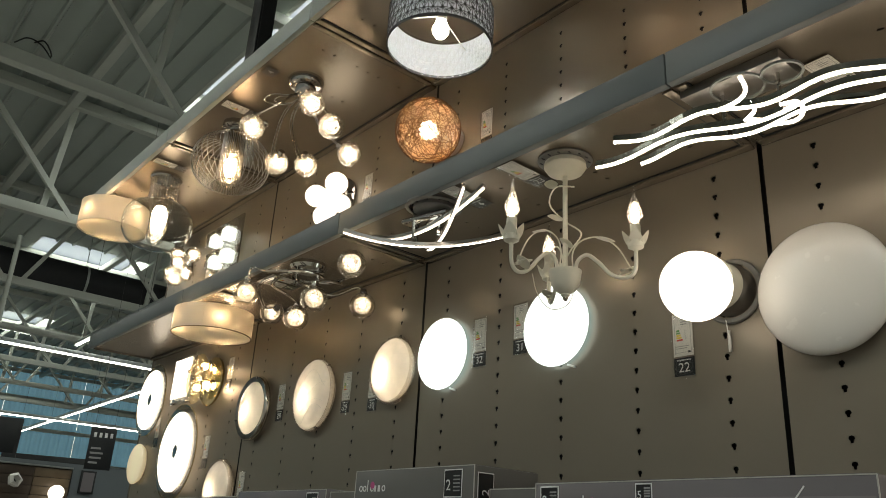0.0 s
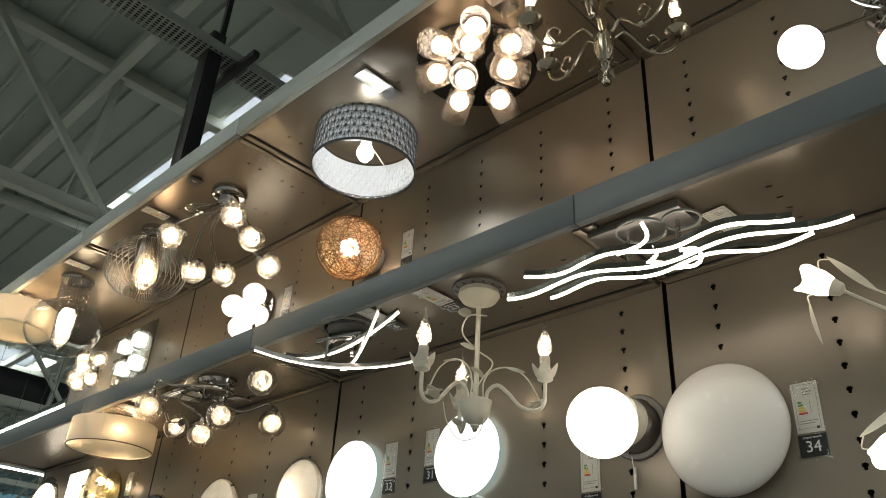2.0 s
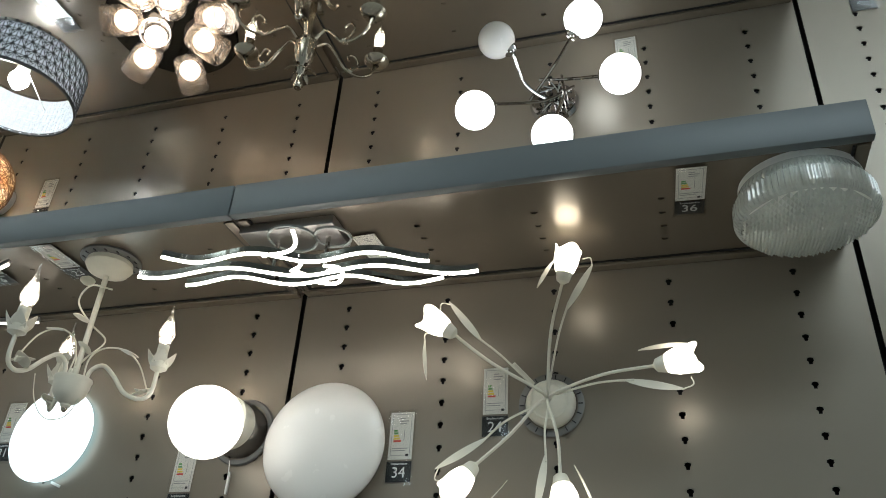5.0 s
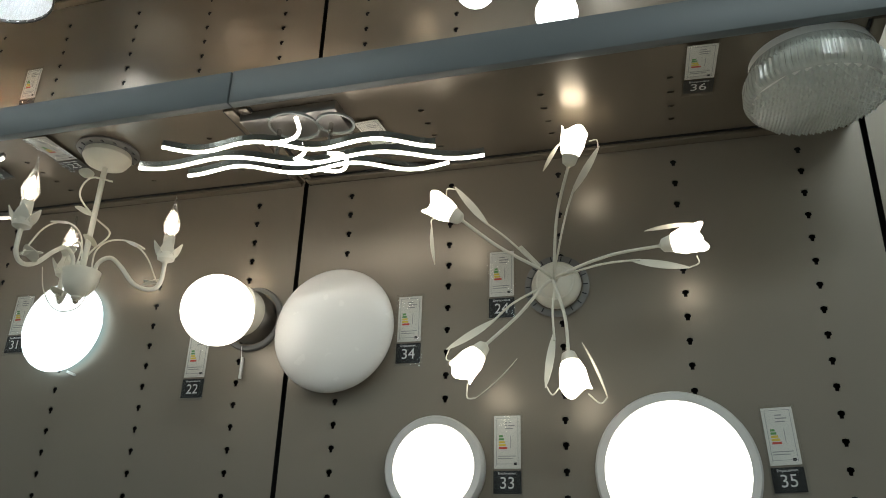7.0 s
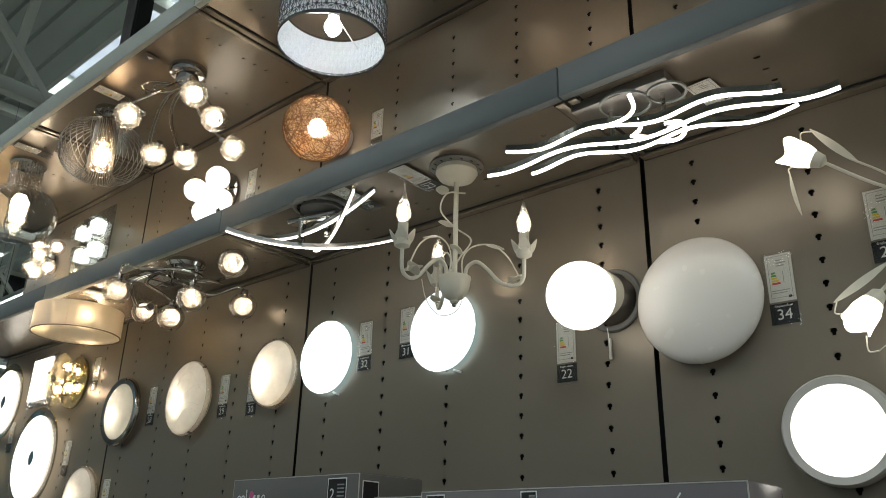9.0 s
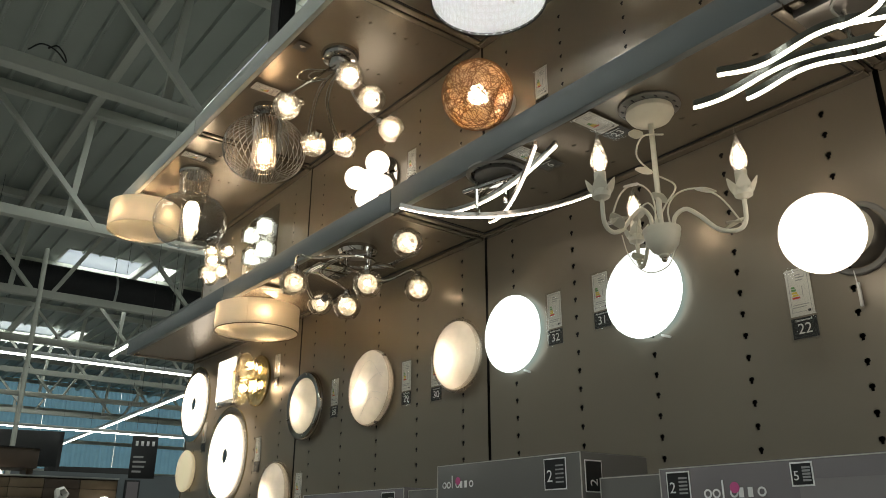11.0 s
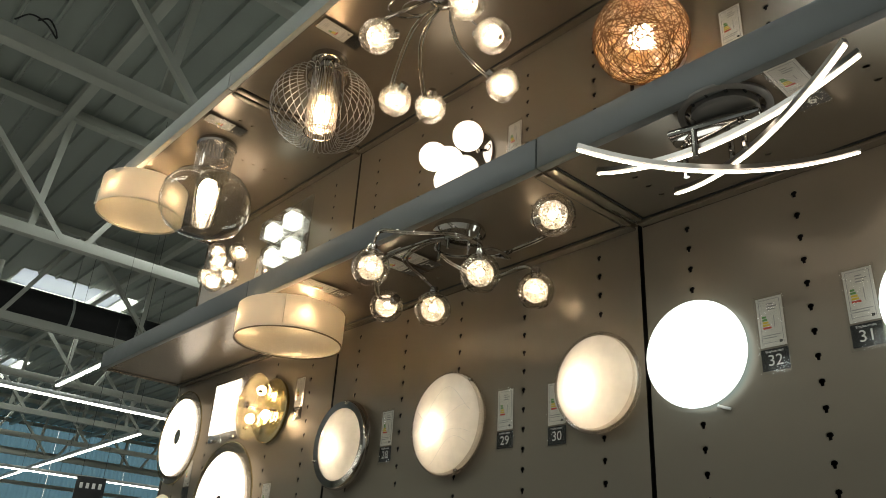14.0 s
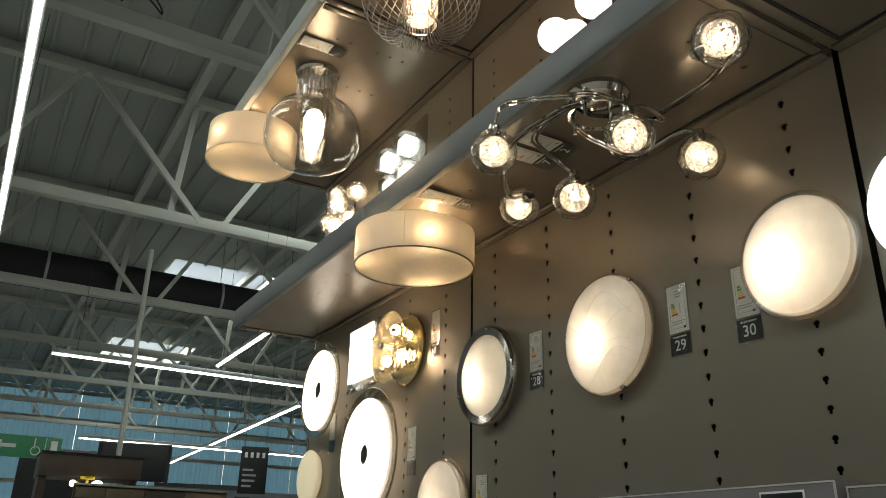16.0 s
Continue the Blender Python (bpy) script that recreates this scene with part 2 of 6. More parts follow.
M_BOXVIOLET = mat("violet_grey_printed_carton", (0.185, 0.168, 0.176), 0.26, 0, 0.07, 3, 0.03, 50, rvar=0.015)
M_BOXFIELD = mat("pale_print_on_carton", (0.235, 0.215, 0.22), 0.26, 0, 0.12, 4, 0.03, 50, rvar=0.015)
M_BOXEDGE = mat("worn_carton_edge", (0.5, 0.48, 0.45), 0.7, 0, 0.2, 60)
M_PINK = mat("pink_ink", (0.62, 0.10, 0.28), 0.4)
M_SIGNGREEN = mat("green_exit_sign", (0.02, 0.16, 0.07), 0.4, glow=0.05, glowcol=(0.05, 0.5, 0.25))
M_BOARD = mat("black_hanging_board", (0.012, 0.014, 0.016), 0.5)


# ---- mesh helpers ----
def part(name, bm, material, parent, label="", smooth=True):
    me = bpy.data.meshes.new(name)
    bm.to_mesh(me)
    bm.free()
    if smooth:
        me.polygons.foreach_set("use_smooth", [True] * len(me.polygons))
        me.set_sharp_from_angle(angle=radians(42))
    me.materials.append(material)
    ob = new(name, me)
    ob.parent = parent
    if label:
        ob["label"] = label
    return ob


def thing(name, m, label, category, group="", kind=""):
    ob = new(name)
    ob.empty_display_size = 0.05
    ob.matrix_world = m
    return tagged(ob, label, category, group, kind)


def lathe(profile, segs=40, m=None, close=False):
    bm = bmesh.new()
    rings = []
    for r, z in profile:
        if r < 1e-6:
            rings.append([bm.verts.new((0, 0, z))])
        else:
            rings.append([bm.verts.new((r * math.cos(2 * math.pi * k / segs), r * math.sin(2 * math.pi * k / segs), z)) for k in range(segs)])
    pairs = list(zip(rings, rings[1:]))
    if close:
        pairs.append((rings[-1], rings[0]))
    for a, b in pairs:
        for k in range(segs):
            j = (k + 1) % segs
            if len(a) == 1 and len(b) > 1:
                bm.faces.new((a[0], b[j], b[k]))
            elif len(b) == 1 and len(a) > 1:
                bm.faces.new((a[k], a[j], b[0]))
            elif len(a) > 1:
                bm.faces.new((a[k], a[j], b[j], b[k]))
    bmesh.ops.recalc_face_normals(bm, faces=bm.faces)
    if m is not None:
        bmesh.ops.transform(bm, matrix=m, verts=bm.verts)
    return bm


def ball(r, c=(0, 0, 0), squash=1.0, segs=28, lo=-1.0, hi=1.0):
    n = segs // 2
    prof = []
    for k in range(n + 1):
        a = -math.pi / 2 + math.pi * k / n
        s = max(lo, min(hi, math.sin(a)))
        prof.append((r * math.sqrt(max(0, 1 - s * s)), r * s * squash))
    clean = [p for k, p in enumerate(prof) if k == 0 or p != prof[k - 1]]
    return lathe(clean, segs, Matrix.Translation(c))


def box(sx, sy, sz, c=(0, 0, 0), bevel=0.0, m=None):
    bm = bmesh.new()
    bmesh.ops.create_cube(bm, size=1, matrix=Matrix.Translation(c) @ Matrix.Diagonal((sx, sy, sz, 1)))
    if bevel:
        bmesh.ops.bevel(bm, geom=bm.edges[:], offset=bevel, segments=2, affect="EDGES", profile=0.5)
    if m is not None:
        bmesh.ops.transform(bm, matrix=m, verts=bm.verts)
    return bm


def spline(pts, n=8):
    p = [Vector(q) for q in pts]
    p = [2 * p[0] - p[1], *p, 2 * p[-1] - p[-2]]
    out = []
    for a, b, c, d in zip(p, p[1:], p[2:], p[3:]):
        for k in range(n):
            t = k / n
            out.append(0.5 * (2 * b + (c - a) * t + (2 * a - 5 * b + 4 * c - d) * t * t + (3 * b - a - 3 * c + d) * t**3))
    out.append(p[-2])
    return out


def tube(path, r=0.004, sides=8, r2=None, flat=1.0, bm=None, closed=False):
    """A round bar along a path; r2: the radius at its end."""
    bm = bm or bmesh.new()
    path = [Vector(q) for q in path]
    up, rings = Vector((0.31, 0.17, 0.93)), []
    for k, q in enumerate(path):
        t = (path[min(k + 1, len(path) - 1)] - path[max(k - 1, 0)]).normalized()
        if closed and k in (0, len(path) - 1):
            t = (path[1] - path[-2]).normalized()
        a = up - up.dot(t) * t
        a = a.normalized() if a.length > 1e-4 else t.orthogonal().normalized()
        up, b = a, t.cross(a)
        rad = r + ((r2 if r2 is not None else r) - r) * k / max(1, len(path) - 1)
        rings.append([bm.verts.new(q + rad * (math.cos(2 * math.pi * s / sides) * a + flat * math.sin(2 * math.pi * s / sides) * b)) for s in range(sides)])
    for a, b in zip(rings, rings[1:]):
        for s in range(sides):
            j = (s + 1) % sides
            bm.faces.new((a[s], a[j], b[j], b[s]))
    if not closed:
        bm.faces.new(rings[0][::-1])
        bm.faces.new(rings[-1])
    return bm


def ribbon(path, width, thick, side):
    """A flat bar along a path, its width along side."""
    bm = bmesh.new()
    side = Vector(side).normalized()
    rings = []
    path = [Vector(q) for q in path]
    for k, q in enumerate(path):
        t = (path[min(k + 1, len(path) - 1)] - path[max(k - 1, 0)]).normalized()
        s = (side - side.dot(t) * t).normalized()
        u = t.cross(s)
        rings.append([bm.verts.new(q + a * width / 2 * s + b * thick / 2 * u) for a, b in ((-1, -1), (1, -1), (1, 1), (-1, 1))])
    for a, b in zip(rings, rings[1:]):
        for s in range(4):
            bm.faces.new((a[s], a[(s + 1) % 4], b[(s + 1) % 4], b[s]))
    bm.faces.new(rings[0][::-1])
    bm.faces.new(rings[-1])
    bmesh.ops.recalc_face_normals(bm, faces=bm.faces)
    return bm


def leaf(length, width, bend=0.2, m=None, fold=0.15):
    """A slim folded leaf from the origin along +x."""
    bm = bmesh.new()
    rows = []
    for side in (0.0006, -0.0006):
        for k in range(9):
            t = k / 8
            w = width / 2 * math.sin(math.pi * min(0.98, t * 0.92 + 0.06)) ** 0.8
            z = bend * length * t * t + side
            rows.append([bm.verts.new((length * t, v * w, z + abs(v) * fold * w)) for v in (-1, 0, 1)])
    for base in (0, 9):
        for k in range(8):
            for c in (0, 1):
                q = (rows[base + k][c], rows[base + k + 1][c], rows[base + k + 1][c + 1], rows[base + k][c + 1])
                bm.faces.new(q if base else q[::-1])
    for k in range(8):
        for c in (0, 2):
            bm.faces.new((rows[k][c], rows[k + 1][c], rows[9 + k + 1][c], rows[9 + k][c]))
    if m is not None:
        bmesh.ops.transform(bm, matrix=m, verts=bm.verts)
    return bm


def aim(p, d, roll=0.0):
    """A frame at p whose +z runs along d."""
    return Matrix.Translation(p) @ Vector(d).to_track_quat("Z", "Y").to_matrix().to_4x4() @ pose(0, 0, 0, 0, 0, roll)


def aim_x(p, d, roll=0.0):
    return Matrix.Translation(p) @ Vector(d).to_track_quat("X", "Z").to_matrix().to_4x4() @ pose(0, 0, 0, roll, 0, 0)


def words(name, text, size, material, parent, m, thick=0.0003):
    """Raised lettering in the built-in font, centred."""
    cu = bpy.data.curves.new(name, "FONT")
    cu.body, cu.size, cu.align_x, cu.align_y, cu.extrude, cu.resolution_u = text, size, "CENTER", "CENTER", thick, 3
    tmp = bpy.data.objects.new(name, cu)
    scene.collection.objects.link(tmp)
    me = bpy.data.meshes.new_from_object(tmp.evaluated_get(bpy.context.evaluated_depsgraph_get()))
    bpy.data.objects.remove(tmp)
    me.name = name
    me.materials.clear()
    me.materials.append(material)
    ob = new(name, me)
    ob.parent = parent
    ob.matrix_basis = m
    return ob


# The display wall: its face, the shelf undersides and the ends of its bays.
W, Z1, Z2, X1, X2 = 1.80, 2.50, 3.235, 1.42, 1.215
SEAMS = [-2.95, -1.70, -0.455, 0.80, 2.05, 3.30, 4.58]


def on_wall(y, z, x=W, spin=0.0):
    """A frame on the wall: x to the right along it, y up, z out of it."""
    return Matrix.Translation((x, y, z)) @ Matrix(((0, 0, -1, 0), (-1, 0, 0, 0), (0, 1, 0, 0), (0, 0, 0, 1))) @ pose(0, 0, 0, 0, 0, spin)


def under(x, y, z, spin=0.0):
    """A frame under a shelf: x to the right, y to the shelf's front, z down."""
    return Matrix.Translation((x, y, z)) @ Matrix(((0, -1, 0, 0), (-1, 0, 0, 0), (0, 0, -1, 0), (0, 0, 0, 1))) @ pose(0, 0, 0, 0, 0, spin)


KEYHOLE = [(-0.0034, -0.0078), (0.0034, -0.0078), (0.0037, -0.0022), (0.0070, 0.0002), (0.0056, 0.0056), (0.0, 0.0076), (-0.0056, 0.0056), (-0.0070, 0.0002), (-0.0037, -0.0022)]
SLOT = [(0.0065 * math.cos(a), 0.0048 * math.sin(a)) for a in [2 * math.pi * k / 9 - 1.9 for k in range(9)]]


def punched(width, height, cols, rows, cell, shape, thick=0.0025):
    """A steel sheet in the xy plane, facing +z, from the corner (0, 0), with holes at the crossings of cols and rows.
    cell: width and height of the square round each hole."""
    verts, faces = [], []

    def quad(x0, y0, x1, y1):
        n = len(verts)
        verts.extend([(x0, y0, 0), (x1, y0, 0), (x1, y1, 0), (x0, y1, 0)])
        faces.append((n, n + 1, n + 2, n + 3))

    marks = [0.0] + [r + s * cell[1] / 2 for r in rows for s in (-1, 1)] + [height]

    def tall(x0, x1):
        for a, b in zip(marks, marks[1:]):
            quad(x0, a, x1, b)

    x = 0.0
    for c in cols:
        tall(x, c - cell[0] / 2)
        y = 0.0
        for r in rows:
            quad(c - cell[0] / 2, y, c + cell[0] / 2, r - cell[1] / 2)
            n = len(verts)
            verts.extend([(c + sx * cell[0] / 2, r + sy * cell[1] / 2, 0) for sx, sy in ((-1, -1), (1, -1), (1, 1), (-1, 1))])
            verts.extend([(c + a, r + b, 0) for a, b in shape])
            verts.extend([(c + a, r + b, -thick) for a, b in shape])
            k = len(shape)
            corner = [min(range(4), key=lambda q: (verts[n + q][0] - c - 9 * a) ** 2 + (verts[n + q][1] - r - 9 * b) ** 2) for a, b in shape]
            for i in range(k):
                j = (i + 1) % k
                a, b = n + 4 + i, n + 4 + j
                if corner[i] == corner[j]:
                    faces.append((n + corner[i], b, a))
                else:
                    faces.append((n + corner[i], n + corner[j], b, a))
                faces.append((a, b, b + k, a + k))
            y = r + cell[1] / 2
        quad(c - cell[0] / 2, y, c + cell[0] / 2, height)
        x = c + cell[0] / 2
    tall(x, width)
    bm = bmesh.new()
    me = bpy.data.meshes.new("sheet")
    me.from_pydata(verts, [], faces)
    bm.from_mesh(me)
    bpy.data.meshes.remove(me)
    bmesh.ops.remove_doubles(bm, verts=bm.verts, dist=1e-5)
    return bm


# ---- the hall ----
def setting(name, bm, material, label, smooth=False):
    return tagged(part(name, bm, material, None, smooth=smooth), label, name.split("_")[0], kind="structure")


HX0, HX1, HY0, HY1, DECK = -9.0, 16.0, -8.0, 30.0, 6.62
setting("floor", box(HX1 - HX0, HY1 - HY0, 0.2, ((HX0 + HX1) / 2, (HY0 + HY1) / 2, -0.1)), M_FLOOR, "grey sealed shop floor")
setting("wall_south", box(HX1 - HX0, 0.2, 7.4, ((HX0 + HX1) / 2, HY0 - 0.1, 3.7)), M_HALLWALL, "plain grey panel wall of the hall")
setting("wall_west", box(0.2, HY1 - HY0, 7.4, (HX0 - 0.1, (HY0 + HY1) / 2, 3.7)), M_HALLWALL, "plain grey panel wall of the hall")
setting("wall_far_east", box(0.2, HY1 - HY0, 7.4, (HX1 + 0.1, (HY0 + HY1) / 2, 3.7)), M_HALLWALL, "plain grey panel wall of the hall")

# Corrugated far wall: opaque below and between, translucent sheets above.
def corrugated(x0, x1, z0, z1, y, pitch=0.3, depth=0.04):
    bm = bmesh.new()
    n, prev = int((x1 - x0) / pitch * 4), None
    for k in range(n + 1):
        x = x0 + (x1 - x0) * k / n
        d = depth if k % 4 in (1, 2) else 0
        row = [bm.verts.new((x, y - d, z)) for z in (z0, z1)]
        if prev:
            bm.faces.new((prev[0], row[0], row[1], prev[1]))
        prev = row
    return bm


north = setting("wall_north", box(HX1 - HX0, 0.1, 3.0, ((HX0 + HX1) / 2, HY1 + 0.05, 1.5)), M_HALLWALL, "grey far wall of the hall with translucent corrugated sheets above")
for k in range(10):
    x0 = HX0 + 2.5 * k
    part("translucent_sheet", corrugated(x0 + 0.01, x0 + 2.49, 3.0, 6.9, HY1), M_POLY, north, smooth=False)
for z in (3.6, 4.6, 5.6, 6.5):
    part("rail", box(HX1 - HX0, 0.08, 0.12, ((HX0 + HX1) / 2, HY1 - 0.12, z)), M_TRUSS, north, smooth=False)

# Roof deck with ribs along the hall, open at the skylights.
# The last opening is unseen, added to brighten the right-hand bays of the display.
LIGHTS = [(3.12, 5.2, 5.2, 9.0), (3.12, 5.2, 15.4, 17.4), (3.12, 5.2, 22.0, 24.4), (-5.0, -2.8, 3.0, 8.0), (-5.0, -2.8, 14.0, 18.0), (9.5, 11.7, 5.0, 9.0), (9.5, 11.7, 14.0, 18.0), (-5.0, -2.8, -6.5, -1.0)]


def deck_strip(bm, x0, x1, y0, y1):
    prof, x = [], x0
    while x < x1 - 1e-6:
        for dx, dz in ((0.0, 0.0), (0.225, 0.0), (0.240, -0.045), (0.268, -0.045), (0.283, 0.0)):
            if x + dx <= x1 + 1e-6:
                prof.append((x + dx, DECK + dz))
        x += 0.30
    prof.append((x1, DECK))
    prev = None
    for px, pz in prof:
        row = [bm.verts.new((px, y, pz)) for y in (y0, y1)]
        if prev and abs(prev[0].co.x - px) > 1e-6:
            bm.faces.new((prev[0], row[0], row[1], prev[1]))
        prev = row


roof = bmesh.new()
cuts_x = [HX0, -5.0, -2.8, 3.12, 5.2, 9.5, 11.7, HX1]
for x0, x1 in zip(cuts_x, cuts_x[1:]):
    y = HY0
    for a, b, c, d in sorted(LIGHTS, key=lambda q: q[2]):
        if a <= x0 + 1e-6 and x1 <= b + 1e-6:
            deck_strip(roof, x0, x1, y, c)
            y = d
    deck_strip(roof, x0, x1, y, HY1)
setting("ceiling", roof, M_DECK, "ribbed grey-green steel roof deck of the hall")
M_PANE = thin_glass("skylight_pane", (0.75, 0.82, 0.86), 0.3, milk=0.5)
for k, (a, b, c, d) in enumerate(LIGHTS):
    sk = thing("window_%d" % (k + 1), pose((a + b) / 2, (c + d) / 2, DECK), "bright rectangular roof skylight in a steel kerb", "skylight", "skylights of the roof", "structure")
    for sx in (-1, 1):
        part("frame", box(0.05, d - c, 0.35, (sx * ((b - a) / 2 + 0.02), 0, 0.17)), M_TRUSS, sk, smooth=False)
        part("frame", box(b - a, 0.05, 0.35, (0, sx * ((d - c) / 2 + 0.02), 0.17)), M_TRUSS, sk, smooth=False)
    pane = part("pane", box(b - a, d - c, 0.02, (0, 0, 0.34)), M_PANE, sk, smooth=False)
    pane.visible_shadow = False
    lamp = bpy.data.lights.new("daylight", "AREA")
    lamp.shape, lamp.size, lamp.size_y, lamp.energy, lamp.color = "RECTANGLE", b - a - 0.1, d - c - 0.1, 21 * (b - a) * (d - c), (0.84, 0.97, 1.0)
    lo = new("daylight", lamp)
    lo.matrix_world = pose((a + b) / 2, (c + d) / 2, DECK + 0.30)


def bar(a, b, w, h):
    """A rectangular steel bar between two points."""
    a, b = Vector(a), Vector(b)
    return box((b - a).length, w, h, ((b - a).length / 2, 0, 0), m=aim_x(a, b - a))


# Lattice trusses across the hall.
def truss(y):
    t = thing("roof_truss", pose(0, y, 0), "grey painted steel lattice truss under the roof", "truss", "roof trusses", "structure")
    part("bottom_chord", box(HX1 - HX0, 0.11, 0.12, ((HX0 + HX1) / 2, 0, 5.0), 0.008), M_TRUSS, t)
    part("top_chord", box(HX1 - HX0, 0.12, 0.12, ((HX0 + HX1) / 2, 0, 6.50), 0.008), M_TRUSS, t)
    x = 2.05 - 2.5 * 4
    while x < HX1 - 1.3:
        part("web", bar((x - 0.12, 0.03, 5.0), (x - 0.01, 0.03, 6.5), 0.06, 0.07), M_TRUSS, t, smooth=False)
        part("web", bar((x + 0.44, 0, 5.0), (x + 1.27, 0, 6.5), 0.06, 0.06), M_TRUSS, t, smooth=False)
        part("web", bar((x + 0.20, -0.03, 5.0), (x - 1.18, -0.03, 6.5), 0.06, 0.06), M_TRUSS, t, smooth=False)
        x += 2.5
    return t


truss_a = truss(-0.3)
for k in range(1, 9):
    copy_thing(truss_a, pose(0, -0.3 + 3.3 * k, 0))
for k in range(-4, 6):
    x = 1.95 + 2.5 * k
    tagged(part("purlin", box(0.10, HY1 - HY0, 0.12, (x, (HY0 + HY1) / 2, DECK - 0.19), 0.006), M_TRUSS, None), "long grey steel purlin under the roof deck", "purlin", "roof purlins", "structure")

# Black air duct across the hall.
duct = thing("air_duct", pose(0, 13.4, 5.35), "long black round air duct hung under the roof", "duct")
part("tube", lathe([(0.27, HX0 + 0.5), (0.28, 0), (0.27, HX1 - 0.5)], 28, pose(0, 0, 0, 0, 90, 0)), M_DUCT, duct)
for x in (-4, -1.5, 1.0, 3.5, 6.0):
    part("strap", lathe([(0.285, -0.02), (0.29, 0), (0.285, 0.02)], 28, pose(x, 0, 0, 0, 90, 0)), M_TRAY, duct)
    part("hanger", tube([(x, 0, 0.28), (x, 0, 1.2)], 0.006, 6), M_TRAY, duct)


# Linear lights hung from the trusses.
def linear_light(a, b):
    a, b = Vector(a), Vector(b)
    t = thing("linear_light", aim_x(a, b - a), "long white linear LED light hung from the trusses", "light", "linear lights of the hall")
    n = (b - a).length
    part("trunking", box(n, 0.07, 0.06, (n / 2, 0, 0.035), 0.004), M_TRAY, t)
    part("tube", box(n - 0.02, 0.045, 0.025, (n / 2, 0, -0.01), 0.006), M_TUBE, t, "lit cool white tube")
    for k in range(max(2, int(n / 3) + 1)):
        x = 0.3 + (n - 0.6) * k / max(1, int(n / 3))
        part("wire", tube([(x, 0, 0.06), (x, 0, DECK - a.z)], 0.003, 5), M_DARKST, t)


linear_light((0.44, -6.0, 4.5), (0.36, 12.2, 4.5))
linear_light((1.24, 12.55, 4.0), (9.5, 12.75, 4.0))
linear_light((3.72, 7.5, 4.4), (3.72, 13.8, 4.4))
linear_light((5.3, 14.2, 4.0), (5.75, 29.0, 4.0))
linear_light((2.5, 19.5, 3.8), (12.0, 19.5, 3.8))
linear_light((-3.2, 2.0, 4.5), (-3.2, 14.0, 4.5))
linear_light((8.8, 3.0, 4.4), (8.8, 13.0, 4.4))

# Cable tray with its black drop post.
tray = thing("cable_tray", pose(0, 3.22, 4.52), "perforated galvanised cable tray hung across the hall", "cable tray")
bm = punched(5.0, 0.18, [0.04 + 0.032 * k for k in range(153)], [0.020 + 0.020 * k for k in range(8)], (0.030, 0.017), [(0.0115 * math.cos(q), 0.0062 * math.sin(q)) for q in [2 * math.pi * k / 9 - 2.9 for k in range(9)]], 0.002)
part("base", bm, M_TRAYDARK, tray, smooth=False).matrix_basis = pose(-1.0, -0.09, 0, 0, 0, 0)
for s in (-1, 1):
    part("side_rail", box(5.0, 0.003, 0.05, (1.5, s * 0.09, 0.025)), M_TRAYDARK, tray, smooth=False)
# No cables known here: these black bars are added to darken the holes.
for k, y in enumerate((-0.055, -0.03, -0.008, 0.018, 0.045)):
    part("cable", tube(spline([(-1.0, y, 0.016), (0.4, y + 0.008, 0.016), (2.0, y - 0.006, 0.016), (4.0, y, 0.016)]), 0.0125, 7), M_BLACK, tray, "black bar added behind the tray's holes to darken them")
for x in (1.68, 3.9):
    part("bracket", box(0.04, 0.5, 0.04, (x, 0, -0.03), 0.003), M_DARKST, tray)
    part("hanger", box(0.03, 0.03, 1.9, (x, 0.24, 0.93)), M_DARKST, tray, smooth=False)
post = thing("drop_post", pose(1.55, 3.22, 0), "black slotted steel post with bundled cables dropping from the tray", "post")
part("channel", box(0.012, 0.10, 1.36, (-0.04, 0, 3.98), 0.002), M_DARKST, post)
for s in (-1, 1):
    part("flange", box(0.07, 0.006, 1.36, (0, s * 0.05, 3.98), 0.001), M_DARKST, post)
for s in (-0.025, 0.0, 0.022):
    part("cable", tube([(0.0, s, 3.3), (0.005, s, 4.0), (0.0, s, 4.65)], 0.008, 7), M_BLACK, post)
# A loose cable over the near chord.
cable = thing("loose_cable", pose(0.95, 6.2, 5.08), "loose black cable curled over a truss chord", "cable")
part("loop", tube(spline([(-0.12, 0.02, 0.0), (-0.05, -0.07, 0.03), (0.05, -0.08, 0.01), (0.14, -0.08, -0.07)]), 0.006, 6), M_BLACK, cable)
part("tail", tube(spline([(0.0, -0.07, 0.01), (0.06, -0.08, 0.05), (0.12, -0.06, 0.01), (0.15, -0.02, -0.02)]), 0.006, 6), M_BLACK, cable)

# Thin pole.
tagged(part("hanging_pole", tube([(2.05, 11, 0.0), (2.02, 11, 5.1)], 0.03, 10), M_TRUSS, None), "thin pale grey vertical pole", "pole")

# ---- displays beyond the end of the aisle ----
ex = thing("exit_sign", pose(1.28, 14.0, 2.95), "green exit sign with white arrow and wheelchair symbol", "sign")
part("board", box(0.86, 0.05, 0.30, (0, 0, 0), 0.01), M_SIGNGREEN, ex)
part("arrow", box(0.22, 0.004, 0.05, (-0.26, -0.028, 0.0)), M_LETTER, ex, smooth=False)
part("arrow_head", lathe([(0.09, -0.002), (0.09, 0.002), (0, 0.002)], 3, pose(-0.38, -0.028, 0, 90, 180, 0)), M_LETTER, ex, smooth=False)
part("wheel", lathe([(0.05, 0), (0.065, 0), (0.065, 0.004), (0.05, 0.004)], 20, pose(0.1, -0.026, -0.05, 90, 0, 0), close=True), M_LETTER, ex)
part("symbol_bar", box(0.02, 0.004, 0.14, (0.08, -0.028, 0.05)), M_LETTER, ex, smooth=False)
